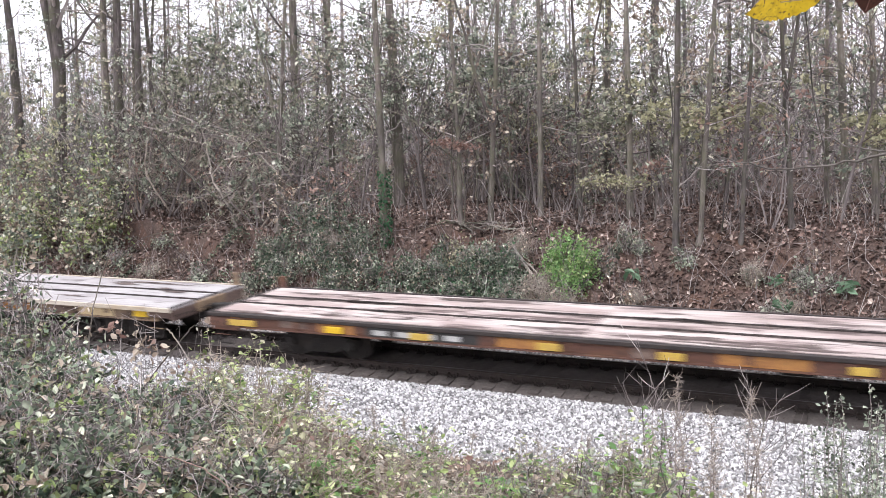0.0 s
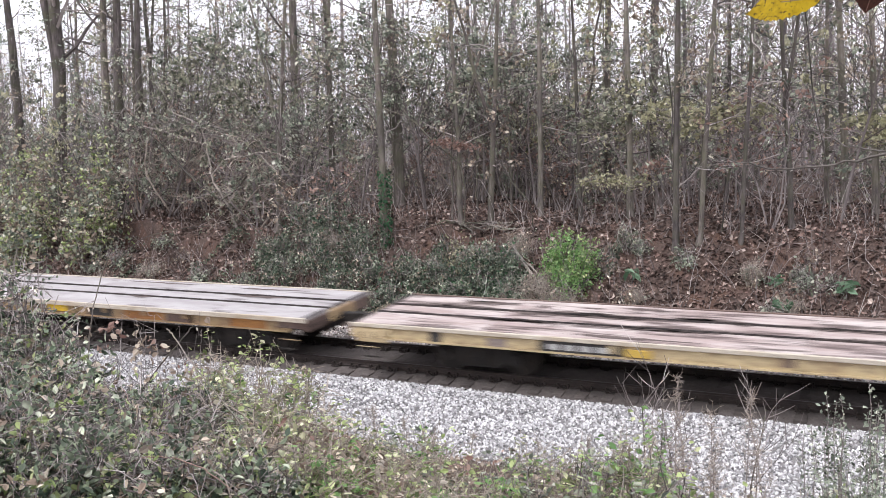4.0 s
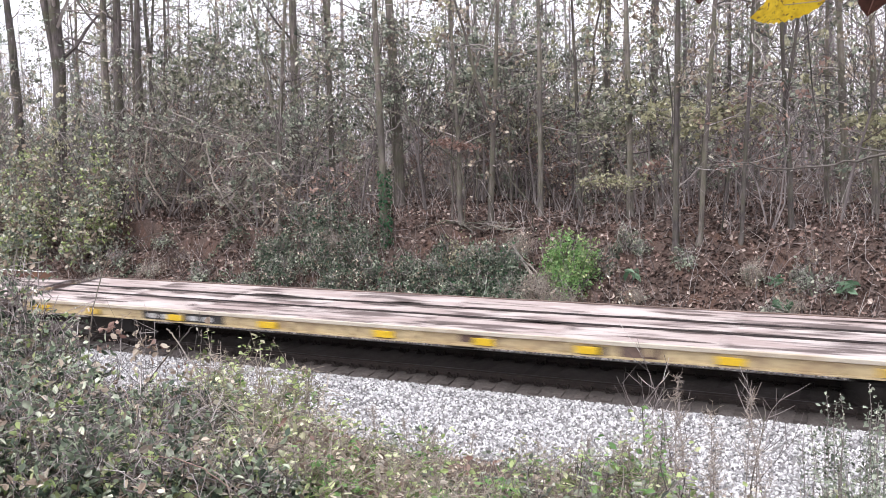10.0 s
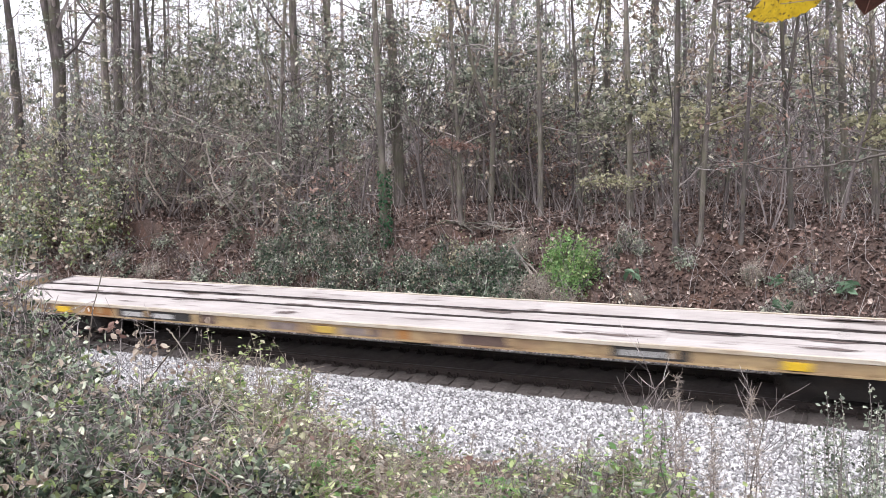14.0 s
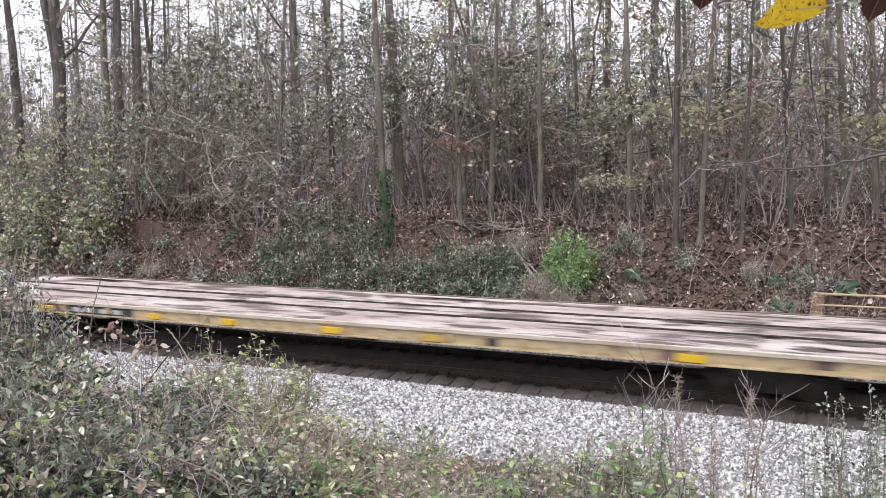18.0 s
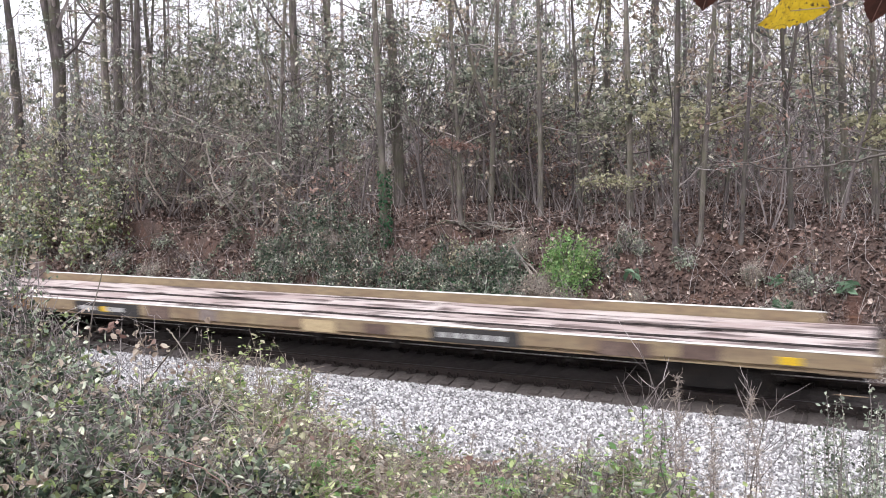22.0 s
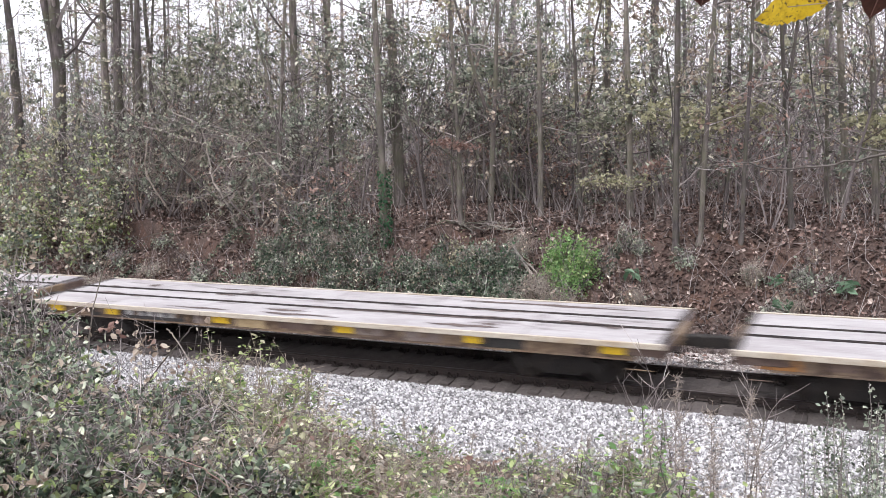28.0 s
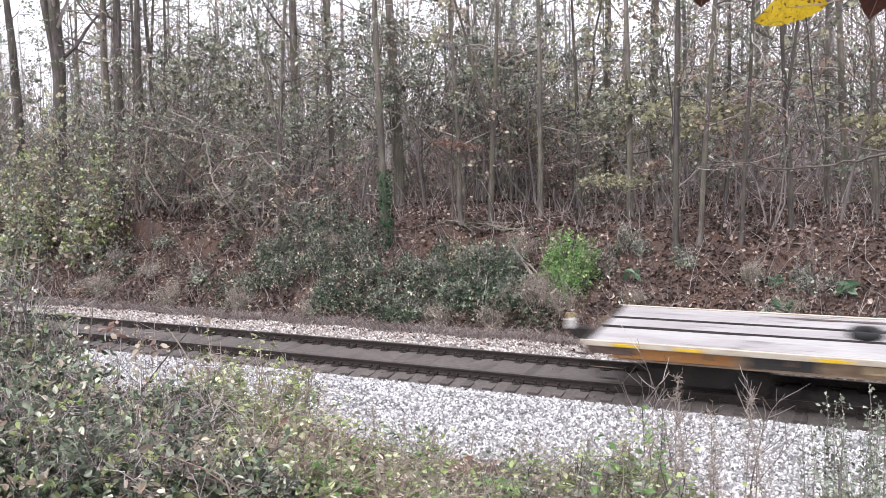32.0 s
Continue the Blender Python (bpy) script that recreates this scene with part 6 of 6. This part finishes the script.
for k, (x, y, ht) in enumerate([(6.02, -4.95, 2.0), (6.29, -4.9, 2.1), (7.6, -5.0, 1.9), (6.6, -5.0, 1.6)]):
    rs = np.random.default_rng(670 + k)
    th = tagged(new("bare_bush"), "thin bare bush at the edge of the ballast", "shrub")
    th.matrix_basis = Matrix.Translation((x, y, float(ground_z(x, y))))
    l2, e2 = grow(rs, (0, 0, -0.05), (rs.normal() * 0.15, 0, 1), ht, 0.018, 2, (6, 4), 0.45, 0.1, 0.08, 5)
    part("stem", tubes(l2[:1], 5), M_BARK_MID, th)
    tagged(part("twig_tangle", tubes([(q[0], max(q[1], 0.006), 0.003) for q in l2[1:]], 4), M_TWIG, th), kind="stuff")


def cane(points, r, mat, label, name="bramble_cane", cat="bramble"):
    p = np.array(points)
    t = np.linspace(0, len(p) - 1, 5 * len(p))
    q = np.stack([np.interp(t, np.arange(len(p)), p[:, c]) for c in range(3)], 1)
    for _ in range(3):
        q[1:-1] = (q[:-2] + q[1:-1] * 2 + q[2:]) / 4
    q[1:-1] += np.random.default_rng(int(abs(p[0, 0]) * 100)).normal(size=(len(q) - 2, 3)) * 0.006
    return tagged(smooth(part(name, tubes([(q, r, r * 0.5)], 6), mat)), label, cat, "canes over the brambles" if name == "bramble_cane" else "")


LONG_CANE = "long arching dry bramble cane"
cane([(2.12, -11.2, 2.54), (2.2, -11.22, 2.5), (2.7, -11.4, 2.19), (3.26, -11.6, 1.92), (3.89, -11.9, 1.61), (4.39, -12.2, 1.2)], 0.010, M_BARK_PALE, LONG_CANE)
cane([(2.0, -13.0, 1.2), (2.24, -13.0, 1.3), (2.92, -12.9, 1.36), (3.39, -12.8, 1.55), (3.78, -12.7, 1.65), (4.14, -12.6, 1.68)], 0.012, M_BARK_PALE, LONG_CANE)
cane([(3.40, -12.6, 1.1), (3.69, -12.5, 1.54), (3.8, -12.4, 1.62)], 0.009, M_BARK_PALE, LONG_CANE)
cane([(-0.02, -10.5, 0.6), (0.03, -10.5, 2.16), (0.16, -10.4, 2.91), (0.33, -10.3, 3.35)], 0.011, M_BARK_PALE, LONG_CANE)
cane([(0.7, -12.5, 1.2), (1.0, -12.5, 1.84), (1.41, -12.4, 1.98), (1.68, -12.2, 1.97)], 0.010, M_BARK_PALE, LONG_CANE)
cane([(-1.42, -10.5, 0.4), (-1.46, -10.5, 2.38), (-1.53, -10.4, 2.92), (-1.54, -10.3, 3.31)], 0.018, M_BARK_PALE, "pale dead stem standing in the brambles", "dead_stem", "branch")
cane([(1.0, -10.8, 0.7), (1.22, -10.8, 1.6), (1.65, -10.8, 2.06), (2.03, -10.8, 2.42), (2.16, -10.8, 2.53)], 0.011, M_BARK_DARK, LONG_CANE)
cane([(0.6, -11.5, 2.02), (0.605, -11.5, 1.92), (0.61, -11.5, 1.81)], 0.028, M_WHITE, "pale broken stick caught in the brambles", "broken_stick", "branch")
cane([(1.89, -12.5, 1.58), (1.95, -12.5, 1.5), (2.0, -12.5, 1.42)], 0.020, M_BARK_PALE, "pale broken stick caught in the brambles", "broken_stick", "branch")
cane([(1.60, -13.0, 1.98), (1.68, -13.0, 1.89), (1.87, -13.0, 1.66), (2.05, -12.9, 1.3)], 0.020, M_BARK_PALE, "pale broken stick caught in the brambles", "broken_stick", "branch")
cane([(1.78, -13.0, 1.98), (1.85, -13.0, 1.91), (2.03, -13.0, 1.63), (2.1, -12.9, 1.3)], 0.016, M_BARK_PALE, "pale broken stick caught in the brambles", "broken_stick", "branch")
cane([(-18.25, 6.3, 0.85), (-16.33, 6.3, 2.25), (-14.0, 6.3, 2.67), (-11.46, 6.5, 2.78)], 0.02, M_BARK_DARK, "long bare stem arching over the bank", "fallen_branch", "branch")
cane([(-25.0, 6.5, 0.84), (-22.84, 6.6, 2.6), (-19.91, 6.8, 4.26)], 0.02, M_BARK_DARK, "long bare stem arching over the bank", "fallen_branch", "branch")

CROOKED = "dark crooked leafless stem leaning over the bank"
cane([(-9.2, 9.8, 7.88), (-7.62, 9.8, 7.15), (-6.1, 9.8, 6.6), (-5.13, 9.8, 5.6), (-4.17, 9.8, 4.92), (-4.0, 9.8, 4.0), (-4.05, 9.85, 2.7)], 0.035, M_BARK_MID, CROOKED, "leaning_stem", "branch")
cane([(-2.42, 9.3, 4.97), (-2.2, 9.35, 4.6), (-2.0, 9.4, 4.19), (-1.6, 9.5, 3.75), (-1.4, 9.6, 3.45), (-1.35, 9.7, 2.6)], 0.03, M_BARK_DARK, CROOKED, "leaning_stem", "branch")
cane([(3.46, 8.3, 8.2), (3.70, 8.3, 6.27), (3.62, 8.3, 4.9), (3.96, 8.3, 3.35), (3.88, 8.35, 1.9)], 0.026, M_BARK_DARK, CROOKED, "leaning_stem", "branch")
cane([(5.28, 9.0, 4.6), (5.12, 9.0, 3.51), (5.05, 9.0, 2.3)], 0.035, M_BARK_DARK, CROOKED, "leaning_stem", "branch")
cane([(7.2, 10.0, 9.6), (7.42, 10.0, 7.6), (7.52, 10.0, 6.55), (7.95, 10.0, 4.6), (8.05, 10.0, 2.7)], 0.03, M_BARK_DARK, CROOKED, "leaning_stem", "branch")
cane([(-13.2, 8.9, 4.6), (-13.9, 8.9, 3.9), (-14.9, 8.95, 3.5), (-15.8, 9.0, 2.6)], 0.035, M_BARK_DARK, CROOKED, "leaning_stem", "branch")
cane([(-17.2, 9.3, 5.2), (-15.9, 9.2, 4.2), (-14.4, 9.1, 3.4), (-13.3, 9.0, 2.3)], 0.04, M_BARK_DARK, CROOKED, "leaning_stem", "branch")

# loose canes that arch over the brambles
rs = np.random.default_rng(91)
for k in range(46):
    y = rs.uniform(-13.6, -9.6)
    x = rs.uniform(0.6, 3.4) + (y + 13.6) * 0.15 + (1.2 if y < -12.6 else 0.0)
    z = float(ground_z(x, y))
    a, ln, up = rs.uniform(-0.9, 0.9) + (3.14 if k % 3 == 0 else 0.0), rs.uniform(0.5, 1.3), rs.uniform(0.35, 0.75) * (1.25 if y > -11.5 else 0.8)
    dx, dy = math.cos(a) * ln, math.sin(a) * ln * 0.6
    cane([(x, y, z), (x + dx * 0.2, y + dy * 0.2, z + up * 0.8), (x + dx * 0.5, y + dy * 0.5, z + up), (x + dx * 0.8, y + dy * 0.8, z + up * 0.85), (x + dx, y + dy, z + up * 0.55)], rs.uniform(0.004, 0.008), (M_TWIG_PALE, M_TWIG, M_LEAF_RED)[k % 3], "thin arching bramble cane among the leaves")

# ---- the tree beside the camera, of which only twigs and leaves hang into the view ----
side_tree = tagged(new("roadside_tree"), "tree with thin bare twigs and last leaves", "tree")
zt = float(ground_z(12.4, -14.2))
smooth(part("trunk", tubes([(np.array([(12.4, -14.2, zt - 0.2), (12.45, -14.25, zt + 2.5), (12.35, -14.3, zt + 6), (12.4, -14.2, zt + 10)]), 0.14, 0.05)], 9), M_BARK_MID, side_tree))
part("limb", tubes([(bent(q, k), r0, r1) for k, (q, r0, r1) in enumerate([(np.array([(12.42, -14.25, 4.9), (11.0, -14.0, 4.65), (10.0, -13.75, 4.42), (9.591, -13.7, 4.334), (9.284, -13.5, 4.255), (9.052, -13.4, 4.213), (8.822, -13.3, 4.185), (8.548, -13.25, 4.232), (8.351, -13.2, 4.309)]), 0.013, 0.003),
                      (np.array([(9.45, -13.6, 4.29), (9.284, -13.5, 4.275), (9.102, -13.3, 4.31), (8.901, -13.25, 4.426), (8.764, -13.2, 4.529), (8.70, -13.2, 4.62)]), 0.005, 0.0022),
                      (np.array([(9.1, -13.42, 4.21), (8.95, -13.4, 4.12), (8.8, -13.38, 4.10)]), 0.0035, 0.002)])], 6), M_TWIG_SIDE, side_tree)
part("limb", tubes([(np.array([(12.38, -14.3, 6.2), (11.2, -15.6, 6.0), (10.0, -16.5, 5.3), (9.35, -16.93, 4.75), (9.15, -16.98, 4.52)]), 0.02, 0.003), (np.array([(9.35, -16.93, 4.75), (9.26, -16.93, 4.6), (9.235, -16.99, 4.46)]), 0.003, 0.0015), (np.array([(9.35, -16.93, 4.75), (9.1, -17.02, 4.65), (8.997, -17.02, 4.48)]), 0.003, 0.0015)], 5), M_BARK_MID, side_tree)
rs = np.random.default_rng(77)
e_all = []
br = []
for k in range(10):
    l2, e2 = grow(rs, (12.4, -14.2, zt + rs.uniform(5.5, 9.5)), (rs.uniform(0.1, 1), rs.uniform(-0.4, 1), rs.uniform(0.2, 0.9)), 2.6, 0.03, 2, (5, 4), 0.55)
    br += l2
    e_all.append(e2)
tagged(part("branchwork", tubes(br, 4), M_TWIG, side_tree), kind="stuff")
e_all = np.concatenate(e_all)
part("crown", leaves(e_all[rs.integers(0, len(e_all), 500)] + rs.normal(size=(500, 3)) * 0.1, 0.11, rs), M_LEAF_YELLOW, side_tree)

def leaf_paint(name, a, b, spot, thin=0.4):
    m, n, l, p = node_mat(name, 0.55)
    f = noise_tex(n, l, 60, 4, 0.6)
    r = ramp(n, [(0.35, a), (0.62, b)])
    l.new(f, r.inputs[0])
    g = noise_tex(n, l, 190, 2, 0.5)
    r2 = ramp(n, [(0.60, (0, 0, 0)), (0.66, (1, 1, 1))])
    l.new(g, r2.inputs[0])
    c = mixed(n, l, r2.outputs[0], r.outputs[0], spot)
    l.new(c, p.inputs["Base Color"])
    bump(n, l, p, f, 0.4, 0.002)
    tr = n.new("ShaderNodeBsdfTranslucent")
    l.new(c, tr.inputs["Color"])
    ms = n.new("ShaderNodeMixShader")
    ms.inputs[0].default_value = thin
    l.new(p.outputs[0], ms.inputs[1])
    l.new(tr.outputs[0], ms.inputs[2])
    l.new(ms.outputs[0], n["Material Output"].inputs["Surface"])
    return m


def big_leaf(name, label, length, width, mat, rib_mat):
    """A toothed leaf with a raised midrib; its stalk end at the origin, the blade along +x."""
    th = tagged(new(name), label, "leaf", "last leaves of the tree")
    bm = bmesh.new()
    n = 22
    rows = []
    for i in range(n + 1):
        t = i / n
        w = width / 2 * math.sin(math.pi * min(1, t * 1.02) ** 0.75) ** 0.85 if 0 < t < 1 else 0.0005
        tooth = 1 + (0.07 if i % 2 else -0.05)
        z = 0.010 * math.sin(t * 5) - 0.02 * t * t
        rows.append([bm.verts.new((t * length, s * w * (tooth if abs(s) == 1 else 1), z + abs(s) * 0.10 * w * 2)) for s in (-1, -0.5, 0, 0.5, 1)])
    for a, b in zip(rows, rows[1:]):
        for k in range(4):
            bm.faces.new((a[k], b[k], b[k + 1], a[k + 1]))
    smooth(part("blade", bm, mat, th))
    part("midrib", tubes([(np.array([(-0.03, 0, 0.012), (0, 0, 0.002), (length * 0.5, 0, 0.010 * math.sin(2.5) - 0.004), (length * 0.95, 0, 0.010 * math.sin(4.75) - 0.017)]), 0.0012, 0.0005)], 5), rib_mat, th)
    return th


M_YLEAF = leaf_paint("yellow_leaf", (0.50, 0.33, 0.02), (0.74, 0.53, 0.035), (0.12, 0.08, 0.03))
M_BLEAF = leaf_paint("brown_leaf", (0.055, 0.024, 0.018), (0.10, 0.042, 0.03), (0.035, 0.02, 0.015), 0.12)
YLEAF = big_leaf("yellow_leaf", "yellow autumn leaf with brown specks", 0.125, 0.062, M_YLEAF, M_LEAF_TAN)
BLEAF = big_leaf("brown_leaf", "withered red-brown leaf hanging on a twig", 0.066, 0.074, M_BLEAF, M_LEAF_RED)
RLEAF = big_leaf("brown_leaf", "withered red-brown leaf hanging on a twig", 0.054, 0.072, M_BLEAF, M_LEAF_RED)

# ---- what the cars carry ----
RIDERS = []


def tyre(u, y, r):
    bm = bmesh.new()
    prof = [(r * 0.56, 0.015), (r * 0.62, 0.0), (r * 0.92, 0.0), (r, 0.04), (r, 0.10), (r * 0.92, 0.14), (r * 0.62, 0.14), (r * 0.56, 0.12)]
    n = 20
    V = [(q * math.cos(k * math.tau / n), q * math.sin(k * math.tau / n), z) for k in range(n) for q, z in prof]
    m = len(prof)
    F = [(k * m + j, ((k + 1) % n) * m + j, ((k + 1) % n) * m + (j + 1) % m, k * m + (j + 1) % m) for k in range(n) for j in range(m)]
    ob = smooth(tagged(part("tyre", (V, F), M_TYRE), "worn black rubber tyre lying on a flat car's deck", "tyre", "tyres on the cars"))
    RIDERS.append((ob, u, y, 1.148))


for u, y, r in ((9.15, 0.02, 0.33), (18.5, 0.02, 0.36), (32.8, 0.30, 0.23), (36.85, 0.1, 0.31)):
    tyre(u, y, r)


def post(car_no, u, y, height, w, mat, name="corner_post", label="steel post at the car's edge"):
    car, mid = TRAIN[car_no]
    x = u - mid
    bm = boxes((x - w / 2, x + w / 2, y - 0.05, y + 0.05, 0.85, 1.15 + height), (x - w / 2 - 0.03, x + w / 2 + 0.03, y - 0.07, y + 0.07, 1.13, 1.17), bevel=0.008)
    return part(name, bm, mat, car, label)


post(11, 283.07, -1.5, 0.7, 0.2, SIDES["yellow"])
post(6, 121.0, 1.50, 0.62, 0.17, M_LILAC)
post(6, 121.35, 1.50, 0.42, 0.2, M_DULL)
post(6, 146.0, 1.48, 0.45, 0.14, SIDES["brown"])
# the next two plain posts stand in for handbrake wheels at the car ends
post(17, 425.06, 1.48, 0.35, 0.18, SIDES["rust"])
post(18, 426.75, 1.48, 0.30, 0.2, SIDES["brown"])
for u in (199.3, 200.9):
    post(8, u, 1.5, 0.5, 0.07, SIDES["cream"], "rail_post", "end railing post")
c9, m9 = TRAIN[8]
part("handrail", tubes([(np.array([(199.3 - m9, 1.5, 1.62), (200.9 - m9, 1.5, 1.62)]), 0.025, 0.025), (np.array([(199.3 - m9, 1.5, 1.38), (200.9 - m9, 1.5, 1.38)]), 0.02, 0.02)], 6), SIDES["cream"], c9, "end railing")
post(8, 201.2, 1.5, 0.62, 0.1, SIDES["yellow"], "rail_post", "end railing post")
# the end-of-train marker on the last coupler
lx = -LAST_H - 0.75
em = part("train_marker", boxes((lx - 0.07, lx + 0.07, -0.11, 0.11, 0.93, 1.17), bevel=0.03), M_WHITE, LAST, "white end-of-train marker box")
part("marker_mount", boxes((lx - 0.04, lx + 0.06, -0.05, 0.05, 0.74, 0.94), bevel=0.01), M_DARK_STEEL, em)
part("marker_lamp", cyl(bmesh.new(), 0.06, 0.12, Matrix.Translation((lx, 0, 1.225)), 14, 0.05), M_PATCH, em, "small marker lamp")
part("marker_aerial", cyl(bmesh.new(), 0.008, 0.25, Matrix.Translation((lx, 0.08, 1.28)), 6), M_TYRE, em)
def motions():
    """The train rolls by, its wheels turn while they pass through the view, and a breath of wind stirs the leaves."""
    lt, lx = np.array([a for a, b in LINE]), np.array([b for a, b in LINE])
    for car, u in TRAIN:
        walk(car, [(t, pose(u + x, 0, 0, TILT)) for t, x in LINE])
    for ob, u, y, z in RIDERS:
        walk(ob, [(t, pose(u + x, 0, 0, TILT) @ Matrix.Translation((0, y, z))) for t, x in LINE])
    mids = {car: u for car, u in TRAIN}
    for w, x, car in WHEELS:
        a = mids[car] + x
        t0, t1 = (float(np.interp(q - a, lx, lt)) for q in (-22.0, 13.0))
        f0, f1 = max(0, int(t0 * FPS)), min(960, int(t1 * FPS) + 1)
        fs = sorted({0, 960, *range(f0, f1 + 1)})
        at0 = float(np.interp(f0 / FPS, lt, lx))
        rows = []
        for f in fs:
            roll = math.degrees((float(np.interp(min(max(f, f0), f1) / FPS, lt, lx)) - at0) / 0.42)
            rows.append((f / FPS, pose(x, 0, 0.42, 0, roll, 0)))
        walk(w, rows)
    sway = [(0.0, -0.004, 0.003), (3.0, -0.004, 0.004), (6.0, 0.0, 0.0), (9.0, 0.002, -0.002), (13.0, -0.005, 0.001), (17.0, 0.004, -0.006), (19.0, 0.006, -0.012), (21.0, 0.008, -0.012), (23.0, 0.011, -0.010), (25.0, 0.009, -0.008), (28.0, 0.006, -0.005), (32.0, 0.005, -0.006)]
    for ob, (x, y, z), (rx, ry, rz) in ((YLEAF, (9.1635, -16.976, 4.396), (58, 6, 207)), (BLEAF, (9.233, -16.992, 4.436), (0, 86, -63)), (RLEAF, (8.992, -17.025, 4.461), (8, 84, -60))):
        walk(ob, [(t, pose(x + dx * 0.9, y + dx * 0.4, z + dz, rx + dz * 400, ry, rz + dx * 300)) for t, dx, dz in sway])


motions()
